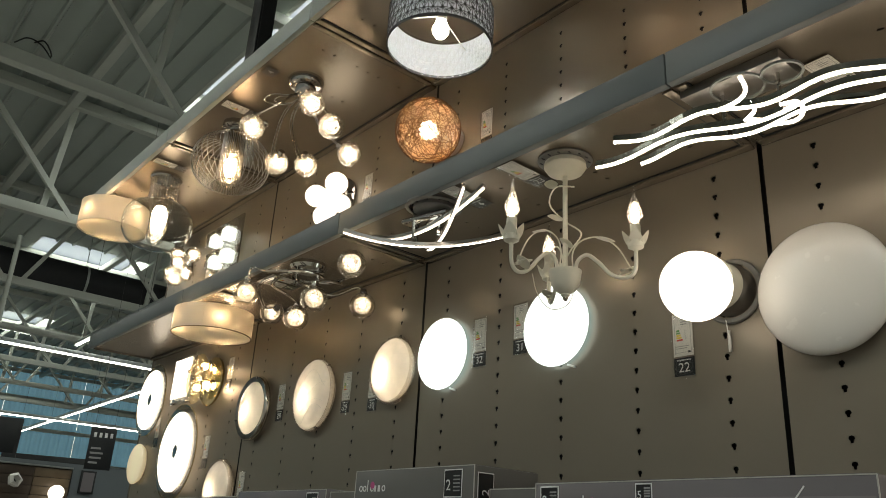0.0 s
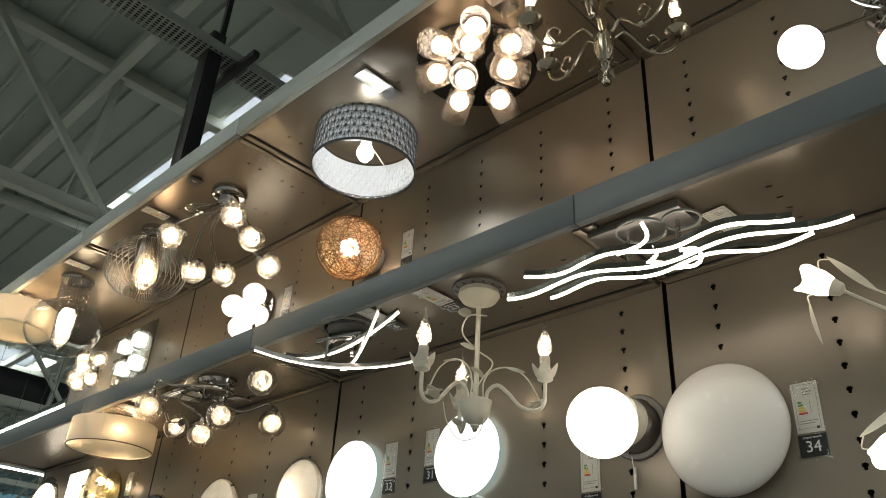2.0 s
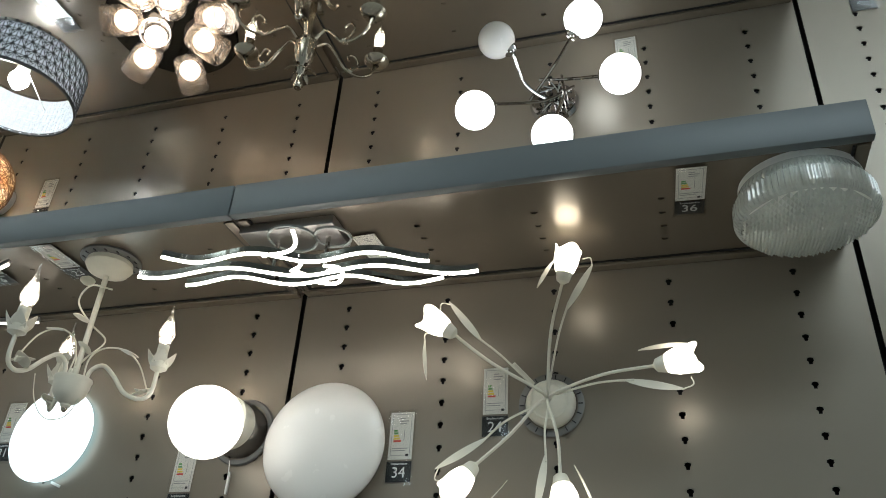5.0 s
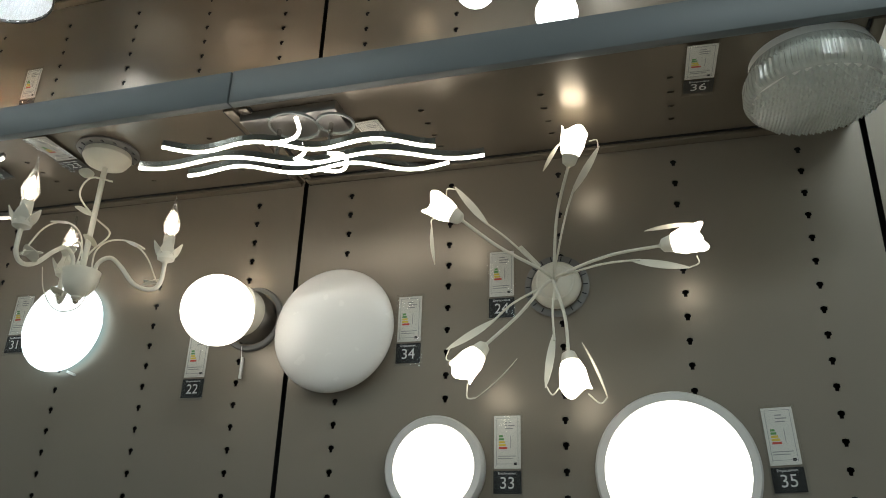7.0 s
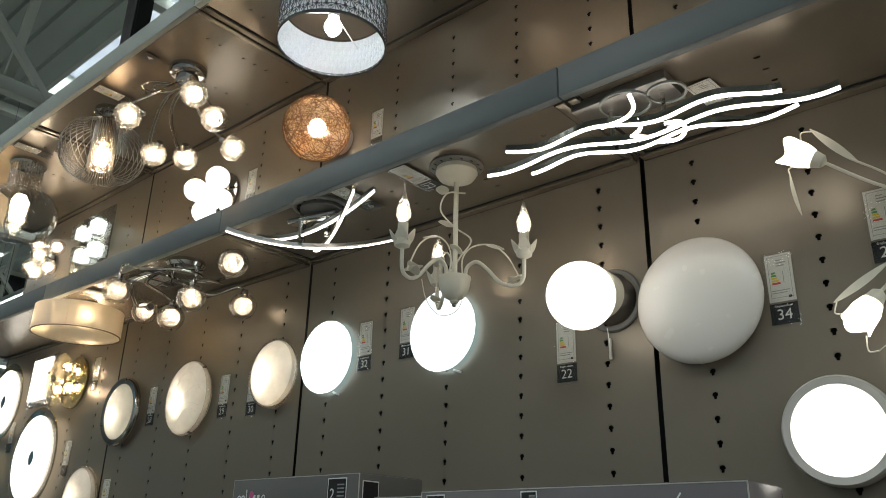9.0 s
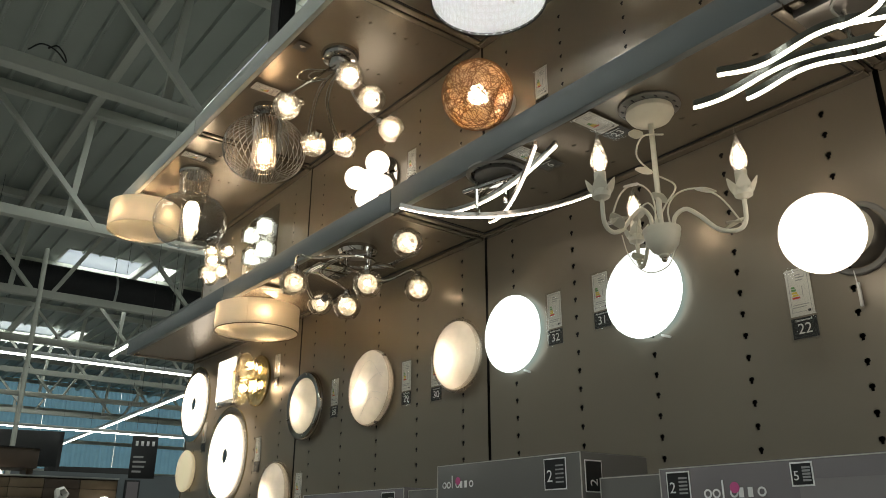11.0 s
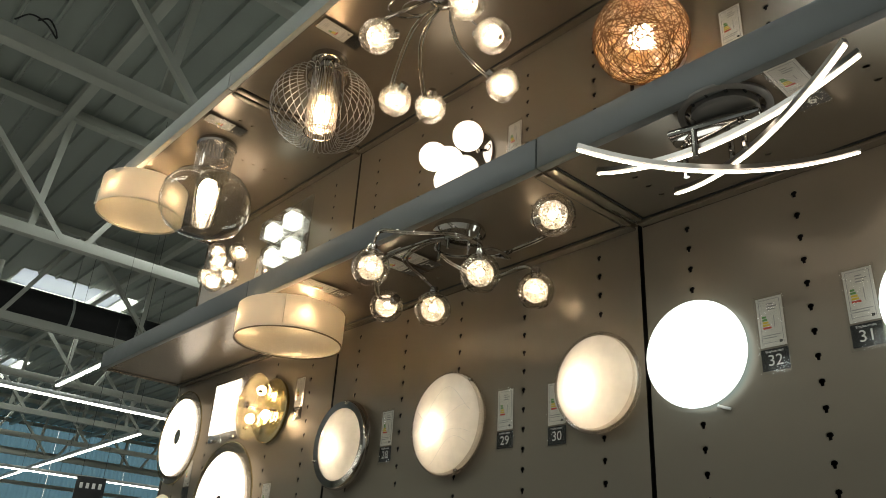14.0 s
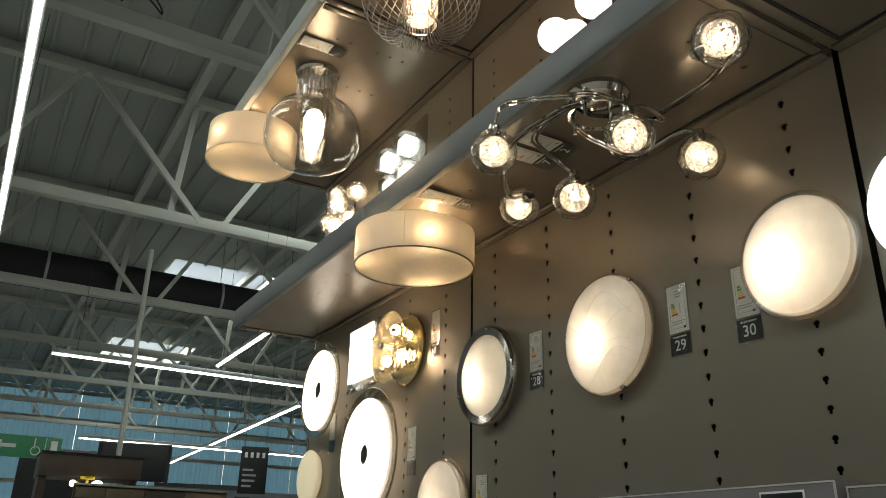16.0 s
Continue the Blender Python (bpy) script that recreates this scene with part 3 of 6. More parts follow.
part("divider", box(0.008, 0.004, 0.28, (0.22, -0.028, 0)), M_LETTER, ex, smooth=False)
part("door_symbol", box(0.09, 0.004, 0.2, (0.33, -0.028, 0)), M_LETTER, ex, smooth=False)
for s in (-0.3, 0.3):
    part("wire", tube([(s, 0, 0.15), (s, 0, DECK - 2.91)], 0.003, 5), M_TRAY, ex)

sg = thing("hanging_sign", pose(2.97, 9.0, 2.36, 0, 0, -18), "black hanging aisle sign with white symbols and bars", "sign")
part("board", box(0.26, 0.02, 0.44, (0, 0, 0), 0.003), M_BOARD, sg)
for k in range(4):
    part("symbol", box(0.028, 0.004, 0.05, (-0.08 + 0.055 * k, -0.011, 0.14), 0.001), M_LETTER, sg)
for k, n in enumerate((0.1, 0.13, 0.12, 0.09)):
    part("text_bar", box(n, 0.003, 0.02, (-0.1 + n / 2, -0.011, 0.0 - 0.05 * k)), M_INKGREY, sg, smooth=False)
for s in (-0.1, 0.1):
    part("wire", tube([(s, 0, 0.22), (s, 0, DECK - 2.36)], 0.002, 5), M_DARKST, sg)

hd = thing("display_header", pose(1.5, 9.0, 2.27), "dark brown header beam of a lamp display", "header")
part("beam", box(0.80, 0.5, 0.18, (0, 0, 0), 0.004), M_DARKWOOD, hd)
part("edge", box(0.82, 0.52, 0.012, (0, 0, 0.097)), M_DARKST, hd, smooth=False)
for s in (-0.36, 0.36):
    part("leg", box(0.06, 0.3, 2.18, (s, 0, -1.18)), M_DARKWOOD, hd, smooth=False)
pl = thing("pendant_cluster", pose(1.47, 8.7, 2.18), "brass pendant with lit white globes under the header", "pendant lamp")
part("stem", tube([(0, 0, 0.0), (0, 0, -0.12)], 0.012, 8), M_YELLOW, pl)
part("ceiling_cup", lathe([(0, 0), (0.06, 0), (0.055, -0.02), (0, -0.025)], 20), M_YELLOW, pl)
for dx, dz, r in ((0.08, -0.08, 0.055), (-0.03, -0.09, 0.028), (-0.07, -0.08, 0.025), (-0.11, -0.06, 0.028)):
    part("arm", tube([(0, 0, -0.08), (dx, -0.02, dz + r)], 0.004, 6), M_YELLOW, pl)
    part("globe", ball(r, (dx, -0.02, dz), segs=20), M_OPALN, pl)

wd = thing("slat_display", pose(1.7, 7.0, 0), "display stand of brown wooden boards with a dark middle field", "display stand")
for x0, x1, material in ((1.2, 1.38, M_WOOD), (1.38, 1.62, M_WOOD), (1.62, 1.88, M_DARKWOOD), (1.88, 2.16, M_WOOD)):
    for k in range(8):
        part("slat", box(x1 - x0 - 0.004, 0.02, 0.066, ((x0 + x1) / 2 - 1.7, 0, 1.95 - 0.07 * k), 0.002), material, wd)
part("frame", box(0.98, 0.04, 2.0, (-0.02, 0.035, 1.0)), M_DARKWOOD, wd, smooth=False)
part("top_strip", box(0.98, 0.07, 0.012, (-0.02, 0.02, 2.0)), M_TRAY, wd, smooth=False)
sh = thing("bracket_lamp", pose(1.74, 6.985, 1.87), "small pale folded wall lamp on the dark board", "wall lamp")
part("shade", lathe([(0.05, -0.02), (0.06, 0.02), (0.035, 0.035), (0.03, -0.02)], 5, pose(0, -0.04, 0, 70, 0, 20), close=True), M_GREYRING, sh, smooth=False)
part("plate", box(0.05, 0.01, 0.03, (0, -0.006, 0)), M_DARKST, sh, smooth=False)
gl = thing("ball_lamp", pose(2.05, 6.95, 1.80), "lit white textured ball lamp on the stand", "wall lamp")
part("ball", ball(0.06, (0, -0.05, 0), segs=24), M_OPALN, gl)
part("plate", box(0.06, 0.012, 0.06, (0, 0.01, 0)), M_CHROME, gl, smooth=False)

# Dark partition panels and mirrors hung farther back.
for x, y, z, w, h, name, lab in ((2.55, 13.0, 2.75, 0.9, 0.5, "partition_panel", "dark blue-grey partition panel above the shelves"), (1.9, 15.5, 2.6, 1.2, 0.9, "partition_panel", "dark blue-grey partition panel above the shelves"), (4.3, 16.0, 2.5, 1.6, 0.5, "partition_panel", "dark blue-grey partition panel above the shelves")):
    pn = thing(name, pose(x, y, z, 0, 0, -14), lab, "panel")
    part("sheet", box(w, 0.04, h, (0, 0, 0), 0.005), M_BOARD, pn)
    for s in (-1, 1):
        part("leg", box(0.05, 0.05, z + h / 2, (s * w / 2, 0, h / 2 - (z + h / 2) / 2)), M_DARKST, pn, smooth=False)
for x, z, w, h in ((2.45, 2.1, 0.24, 0.28), (2.78, 2.05, 0.26, 0.32), (3.12, 2.08, 0.2, 0.3)):
    fr = thing("picture_frame", pose(x + 0.55, 11.55, z + 0.05, 0, 0, 0), "black framed dark picture on a far partition", "picture frame", "frames on the far partition")
    part("frame", box(w, 0.03, h, (0, 0, 0), 0.006), M_BOARD, fr)
    part("picture", box(w - 0.05, 0.006, h - 0.05, (0, -0.017, 0)), M_BOXVIOLET, fr, smooth=False)
tagged(part("rear_partition", box(3.0, 0.06, 2.35, (3.6, 11.6, 1.175), m=pose(0, 0, 0)), M_PARTITION, None, smooth=False), "dark blue-grey partition behind the picture frames", "partition")

# ---- the display wall ----
wall = setting("wall_display", box(0.10, SEAMS[-1] - SEAMS[0], 3.32, (W + 0.075, (SEAMS[0] + SEAMS[-1]) / 2, 1.66)), M_BLACK, "taupe perforated steel back wall of the lamp display")
ROWS = [0.05 * k for k in range(22, 64)]
for y0, y1 in zip(SEAMS, SEAMS[1:]):
    width = y1 - y0 - 0.012
    cols = [0.125 - 0.006 + 0.25 * k for k in range(5)]
    p = part("panel", punched(width, 3.3, cols, ROWS, (0.04, 0.044), KEYHOLE), M_PANEL, wall, smooth=False)
    p.matrix_basis = on_wall(y1 - 0.006, 0)
end_panel = part("side_panel", box(0.12, 0.02, 3.32, (W + 0.06, SEAMS[-1] + 0.012, 1.66), 0.002), M_SHELF, wall)


def shelf(y0, y1, z, x_front, lip_material, lab):
    """One bay of display shelf seen from below: punched underside, folded front lip, channels."""
    depth, width = W - x_front, y1 - y0
    s = thing("display_shelf", Matrix.Translation((0, 0, 0)), lab, "shelf", "display shelves")
    cols = [0.125 + 0.25 * k for k in range(5) if 0.125 + 0.25 * k < width - 0.05]
    rows = [0.10 + 0.05 * k for k in range(int((depth - 0.14) / 0.05))]
    rows = rows[-6:] if depth < 0.45 else [r for k, r in enumerate(rows) if k % 4 != 1]
    u = part("underside", punched(width - 0.004, depth - 0.024, cols, rows, (0.03, 0.03), SLOT), M_SHELF, s, smooth=False)
    u.matrix_basis = under(W, y1 - 0.002, z)
    part("top_sheet", box(depth - 0.01, width - 0.006, 0.004, (x_front + depth / 2, (y0 + y1) / 2, z + 0.045)), M_SHELF, s, smooth=False)
    part("front_lip", box(0.022, width - 0.003, 0.078, (x_front + 0.011, (y0 + y1) / 2, z + 0.032), 0.0025), lip_material, s, "smooth grey front edge")
    part("back_channel", box(0.026, width - 0.02, 0.008, (W - 0.014, (y0 + y1) / 2, z - 0.006), 0.002), M_SHELF, s)
    part("seam", box(0.004, width - 0.03, 0.004, (W - 0.030, (y0 + y1) / 2, z - 0.0012)), M_BLACK, s, smooth=False)
    part("seam", box(0.003, width - 0.01, 0.004, (x_front + 0.0235, (y0 + y1) / 2, z - 0.0008)), M_BLACK, s, smooth=False)
    for y in (y0 + 0.030, y1 - 0.030):
        part("seam", box(depth - 0.07, 0.004, 0.004, (x_front + depth / 2, y, z - 0.0012)), M_BLACK, s, smooth=False)
    for y in (y0 + 0.016, y1 - 0.016):
        part("end_fold", box(depth - 0.06, 0.022, 0.006, (x_front + depth / 2, y, z - 0.0035), 0.0015), M_SHELF, s)
    return s


for y0, y1 in zip([-0.435] + SEAMS[3:], SEAMS[3:]):
    shelf(y0, y1, Z1, X1, M_LIP, "taupe steel display shelf with a blue-grey front lip")
for y0, y1 in zip(SEAMS[2:], SEAMS[3:]):
    shelf(y0, y1, Z2, X2, M_LIP_UP, "deep taupe steel canopy shelf with a pale grey front lip")

# ---- ceiling lamps under the shelves ----
def drum_lamp(m, lab, r=0.170, h=0.103, drop=0.031, ring=True):
    t = thing("drum_ceiling_lamp", m, lab, "ceiling lamp")
    part("canopy", lathe([(0, 0), (0.06, 0), (0.06, -0.014), (0, -0.016)], 28), M_CHROME, t)
    part("shade", lathe([(r, -drop), (r, -drop - h), (r - 0.002, -drop - h), (r - 0.002, -drop)], 64, close=True), M_SHADE, t, "cream fabric shade")
    part("lower_ring", lathe([(r + 0.0008, 0.0015 - drop - h), (r + 0.0008, -0.0015 - drop - h), (r - 0.004, -0.0015 - drop - h), (r - 0.004, 0.0015 - drop - h)], 64, close=True), M_WOOD if ring else M_SHADE, t)
    part("stem", tube([(0, 0, -0.01), (0, 0, -drop - 0.05)], 0.008, 10), M_CHROME, t)
    part("shade_seam", box(0.002, 0.0015, h, (-0.086, r * -0.868, -drop - h / 2), m=pose(0, 0, 0, 0, 0, -8)), M_SHADE, t, smooth=False)
    part("diffuser", lathe([(0, 0.010 - drop - h), (r - 0.004, 0.008 - drop - h), (r - 0.004, 0.006 - drop - h), (0, 0.008 - drop - h)], 56), M_DIFF, t, "white fabric diffuser")
    for a in (165, 255, 45):
        c, s = math.cos(radians(a)), math.sin(radians(a))
        part("bulb", ball(0.020, (0.143 * c, 0.143 * s, -drop - 0.52 * h), segs=16), M_BULBW, t, "lit warm bulb")
        part("socket", lathe([(0.013, 0), (0.013, 0.03), (0, 0.03)], 12, aim((0.108 * c, 0.108 * s, -drop - 0.62 * h), (-c, -s, 0.2))), M_WHITE, t)
    return t


drum_lamp(pose(1.535, 3.19, Z1 - 0.004), "round cream fabric drum lamp lit warm under the shelf")
drum_lamp(pose(1.285, 4.12, Z2 - 0.004, 0, 0, 40), "round cream fabric drum lamp lit warm under the canopy", r=0.172, h=0.135, drop=0.06, ring=False)

# Clear glass lamp with a ribbed neck.
gl = thing("glass_globe_lamp", pose(1.372, 3.675, Z2), "clear flattened glass globe lamp with ribbed neck, lit", "ceiling lamp")
part("canopy", lathe([(0, 0), (0.076, 0), (0.078, -0.014), (0.072, -0.022), (0, -0.024)], 36), M_CHROME, gl)
prof = [(0.068, -0.022), (0.070, -0.034), (0.066, -0.13), (0.070, -0.15)]
part("neck", lathe(prof, 36), M_GLASS, gl, "ribbed clear glass neck")
for k in range(30):
    a = 2 * math.pi * k / 30
    part("rib", tube([(0.070 * math.cos(a), 0.070 * math.sin(a), -0.024), (0.067 * math.cos(a), 0.067 * math.sin(a), -0.14)], 0.0020, 5), M_FROST, gl)
part("globe", lathe([(0.070, -0.145), (0.10, -0.152), (0.14, -0.175), (0.163, -0.215), (0.170, -0.265), (0.163, -0.312), (0.138, -0.352), (0.095, -0.376), (0.045, -0.385), (0, -0.386)], 56), M_GLASS, gl, "clear glass globe")
part("inner_tube", lathe([(0.048, -0.14), (0.050, -0.17), (0.038, -0.350), (0.032, -0.357), (0, -0.358)], 32), M_GLASS, gl, "clear tapered glass tube")
part("bulb", lathe([(0, -0.165), (0.024, -0.17), (0.036, -0.20), (0.034, -0.255), (0.026, -0.29), (0, -0.305)], 24), M_BULBN, gl, "lit bulb")
for k in range(14):
    a = 2 * math.pi * k / 14
    part("flute", tube([(0.0497 * math.cos(a), 0.0497 * math.sin(a), -0.165), (0.038 * math.cos(a), 0.038 * math.sin(a), -0.345)], 0.0014, 4), M_GLASSD, gl)

# Wire cage lamp.
cg = thing("wire_cage_lamp", pose(1.380, 2.916, Z2), "chrome wire cage lamp with lit frosted cylinder", "ceiling lamp")
part("canopy", lathe([(0, 0), (0.06, 0), (0.06, -0.02), (0.045, -0.025), (0, -0.026)], 32), M_CHROME, cg)
part("holder", lathe([(0, -0.026), (0.030, -0.026), (0.032, -0.085), (0, -0.085)], 24), M_CHROME, cg)
part("socket", lathe([(0, -0.085), (0.020, -0.085), (0.022, -0.155), (0, -0.16)], 20), M_BRASS, cg, "brass bulb socket")
part("glass_cylinder", lathe([(0.040, -0.085), (0.041, -0.12), (0.041, -0.262), (0.036, -0.268), (0, -0.268)], 28), M_FROST, cg, "frosted lit cylinder")
part("bulb", lathe([(0, -0.165), (0.020, -0.175), (0.026, -0.205), (0.020, -0.245), (0, -0.252)], 20), M_BULBW, cg, "lit warm bulb")
for k in range(36):
    a = 2 * math.pi * k / 36
    pts = []
    for s in range(13):
        q = s / 12
        ang = math.pi * (0.06 + 0.9 * q)
        rr, zz = 0.05 + 0.114 * math.sin(ang) ** 0.9, -0.190 + 0.115 * math.cos(ang)
        tw = a + 0.30 * q
        pts.append((rr * math.cos(tw), rr * math.sin(tw), zz))
    pts += [(0.048 * math.cos(a + 0.30), 0.048 * math.sin(a + 0.30), -0.278), (0.045 * math.cos(a + 0.30), 0.045 * math.sin(a + 0.30), -0.06)]
    part("wire", tube(pts, 0.0014, 5), M_SATIN, cg)
for r, z in ((0.046, -0.06), (0.046, -0.28), (0.062, -0.072)):
    part("ring", lathe([(r, z), (r + 0.003, z), (r + 0.003, z - 0.003), (r, z - 0.003)], 32, close=True), M_CHROME, cg)


def crackle_globe(t, c, axis, r, lit, cut=0.72, full=False):
    """A crackled glass ball open at one side, with its socket."""
    m = aim(c, axis)
    prof = []
    for k in range(15):
        a = -math.pi / 2 + (math.pi / 2 + math.asin(cut)) * k / 14
        prof.append((r * math.cos(a), r * math.sin(a)))
    rim = prof[-1]
    prof += [(rim[0] * 0.93, rim[1] + 0.004)]
    g = part("globe", lathe(prof, 28, m), (M_CRACKFULL if full else M_CRACK) if lit else M_CRACKOFF, t, "lit crackled glass globe" if lit else "unlit crackled glass globe")
    part("socket", lathe([(0, -r * 1.25), (0.012, -r * 1.25), (0.014, -r * 0.92), (0.009, -r * 0.6), (0, -r * 0.6)], 16, m), M_CHROME, t, "chrome socket")
    if not full:
        web, rw = bmesh.new(), random.Random(int(1000 * abs(c.x + 2 * c.y)) + 3)
        for k in range(17):
            n = Vector((rw.gauss(0, 1), rw.gauss(0, 1), rw.gauss(0, 1))).normalized()
            h, u = rw.uniform(0.25, 0.9), n.orthogonal().normalized()
            v = n.cross(u)
            rad = math.sqrt(1 - h * h)
            tube([m @ ((n * h + (u * math.cos(q) + v * math.sin(q)) * rad) * r * 0.66) for q in [2 * math.pi * s / 14 for s in range(15)]], 0.0007, 4, bm=web, closed=True)
        part("inner_web", web, M_NETWIRE, g, "curled wire web")
    part("inner_mesh", lathe([(r * 0.62 * math.cos(a), r * 0.62 * math.sin(a)) for a in [-1.3 + 2.6 * k / 10 for k in range(11)]], 20, m), M_NET, g)
    part("bulb", ball(r * (0.26 if full else 0.20), m @ Vector((0, 0, -r * 0.05)), segs=14), M_CAPSULE if lit else M_GLASS, g, "lit capsule bulb" if lit else "unlit capsule bulb")


# Chrome lamp with six crackled globes on looped arms.
o = Vector((1.415, 2.396, Z2))
sv = thing("loop_arm_ceiling_lamp", Matrix.Translation(o), "chrome ceiling lamp with looped arms and crackled glass globes, one unlit", "ceiling lamp")
part("canopy", lathe([(0, 0), (0.068, 0), (0.07, -0.01), (0.062, -0.028), (0.048, -0.034), (0, -0.035)], 40), M_CHROME, sv)
part("hub", lathe([(0, -0.034), (0.042, -0.036), (0.038, -0.06), (0.02, -0.075), (0, -0.078)], 32), M_CHROME, sv)
for k, (x, y, z, lit) in enumerate(((1.247, 2.452, 2.981, 1), (1.375, 2.252, 3.052, 1), (1.456, 2.236, 2.984, 1), (1.616, 2.350, 2.972, 1), (1.576, 2.617, 3.005, 1), (1.450, 2.628, 2.972, 1))):
    c = Vector((x, y, z)) - o
    d = Vector((c.x, c.y, 0)).normalized()
    side = Vector((-d.y, d.x, 0))
    end = c - d * 0.045
    axis = (d * 0.9 + Vector((0, 0, -0.5))).normalized()
    for off in (0.0, 0.009):
        path = spline([(d * 0.02).to_tuple()[:2] + (-0.06,), d * 0.05 + side * (0.03 + off) + Vector((0, 0, -0.10)), d * 0.10 + side * (0.045 + off) + Vector((0, 0, -0.16)), d * (c.length * 0.62) + side * (0.02 + off) + Vector((0, 0, c.z * 0.95)), end])
        part("arm", tube(path, 0.0024, 7), M_CHROME, sv)
    crackle_globe(sv, c, axis, 0.048, lit, full=True)
e1, e2 = Vector((-0.78, 0.63, 0)), Vector((0.63, 0.78, 0))
for q in (1.0, 0.74):
    part("loop", tube(spline([e1 * (a_ * q) + e2 * (b_ * q) + Vector((0, 0, z_)) for a_, b_, z_ in ((0, 0, -0.065), (0.05, 0.045, -0.075), (0.115, 0.05, -0.085), (0.152, 0.005, -0.095), (0.115, -0.045, -0.098), (0.05, -0.035, -0.09), (0, 0, -0.075))]), 0.0024, 7), M_CHROME, sv)

# Chrome spiral lamp with six crackled globes.
o = Vector((1.525, 2.40, Z1))
sp = thing("spiral_arm_ceiling_lamp", Matrix.Translation(o), "chrome ceiling lamp with swirling double arms and crackled glass globes", "ceiling lamp")
part("canopy", lathe([(0, 0), (0.066, 0), (0.068, -0.012), (0.06, -0.024), (0, -0.025)], 40), M_CHROME, sp)
part("ring", lathe([(0.056, -0.045), (0.062, -0.045), (0.062, -0.051), (0.056, -0.051)], 40, close=True), M_CHROME, sp)
for a in (20, 110, 200, 290):
    part("pin", tube([(0.055 * math.cos(radians(a)), 0.055 * math.sin(radians(a)), -0.02), (0.055 * math.cos(radians(a)), 0.055 * math.sin(radians(a)), -0.075)], 0.004, 7), M_CHROME, sp)
for x, y, z, lit, down in ((1.362, 2.538, 2.381, 1, 1), (1.501, 2.293, 2.343, 1, 1), (1.719, 2.314, 2.373, 1, 1), (1.496, 2.066, 2.417, 1, 0), (1.581, 2.549, 2.338, 1, 1), (1.590, 2.764, 2.402, 1, 0)):
    c = Vector((x, y, z)) - o
    d = Vector((c.x, c.y, 0)).normalized()
    side = Vector((-d.y, d.x, 0))
    axis = Vector((0, 0, -1)) if down else (d + Vector((0, 0, -0.1))).normalized()
    end = c - axis * 0.058
    flat = Vector((c.x, c.y, 0)).length
    for off in (0.0, 0.010):
        path = spline([-d * 0.03 + side * (0.05 + off) + Vector((0, 0, -0.05)), d * 0.02 + side * (0.085 + off) + Vector((0, 0, -0.055)), d * flat * 0.55 + side * (0.105 + off) + Vector((0, 0, -0.05 - 0.02 * down)), d * flat * 0.9 + side * (0.04 + off) + Vector((0, 0, end.z + 0.022 * down)), end])
        part("arm", tube(path, 0.0030, 7), M_CHROME, sp)
    crackle_globe(sp, c, axis, 0.048, lit)

# Crossed curved light bars.
o = Vector((1.50, 1.655, Z1))
cb_ = thing("crossed_bar_ceiling_lamp", Matrix.Translation(o), "ceiling lamp of three crossed bowed chrome bars with lit strips", "ceiling lamp")
part("canopy", lathe([(0, 0), (0.060, 0), (0.062, -0.016), (0.055, -0.022), (0, -0.023)], 44), M_GREYDULL, cb_, "dull grey canopy")
part("crossbar", box(0.05, 0.17, 0.016, (0.0, 0.02, -0.036), 0.006, pose(0, 0, 0, 0, 0, 12)), M_CHROME, cb_, "dark chrome crossbar")
part("canopy_ring", lathe([(0.072, -0.001), (0.084, -0.001), (0.085, -0.007), (0.082, -0.009), (0.072, -0.009)], 44, close=True), M_GREYDULL, cb_, "slotted grey mounting ring")
for k in range(12):
    a = radians(30 * k)
    part("ring_tab", box(0.010, 0.004, 0.004, (0.066 * math.cos(a), 0.066 * math.sin(a), -0.006), m=None), M_DARKST, cb_, smooth=False)
for a, b, sag in (((1.331, 1.868, 2.424), (1.700, 1.505, 2.436), 0.045), ((1.49, 1.94, 2.47), (1.468, 1.405, 2.468), 0.05), ((1.645, 1.855, 2.455), (1.392, 1.400, 2.44), 0.045)):
    a, b = Vector(a) - o, Vector(b) - o
    pts = [a.lerp(b, k / 18) + Vector((0, 0, -sag * (1 - (k / 9 - 1) ** 2))) for k in range(19)]
    side = (b - a).cross(Vector((0, 0, 1)))
    barp = part("bar", ribbon([q + Vector((0, 0, 0.006)) for q in pts], 0.0085, 0.010, side), M_SATIN, cb_, "bowed chrome bar", smooth=False)
    part("light_strip", ribbon([q + Vector((0, 0, -0.0032)) for q in pts], 0.0052, 0.0035, side), M_STRIP, barp, "lit white strip", smooth=False)
for x, y in ((-0.03, 0.05), (0.0, -0.03), (0.05, 0.02), (0.02, 0.10)):
    part("rod", tube([(x, y, -0.02), (x, y, -0.10)], 0.006, 8), M_CHROME, cb_)

# Wavy light strips.
o = Vector((1.52, 0.67, Z1))
wv = thing("wave_ceiling_lamp", Matrix.Translation(o), "ceiling lamp of wavy chrome strips with lit white edges", "ceiling lamp")
part("canopy", box(0.10, 0.22, 0.022, (0.0, 0.02, -0.012), 0.003), M_SATIN, wv, "satin nickel canopy box")
part("cover_ring", lathe([(0.050, -0.022), (0.055, -0.022), (0.055, -0.027), (0.050, -0.027)], 36, pose(-0.01, 0.02, 0), close=True), M_TRAY, wv)
part("cover_ring", lathe([(0.036, -0.022), (0.041, -0.022), (0.041, -0.027), (0.036, -0.027)], 36, pose(0.0, -0.07, 0), close=True), M_TRAY, wv)
for y in (-0.06, 0.06):
    part("rod", tube([(0, y, -0.02), (0, y, -0.095)], 0.005, 8), M_CHROME, wv)
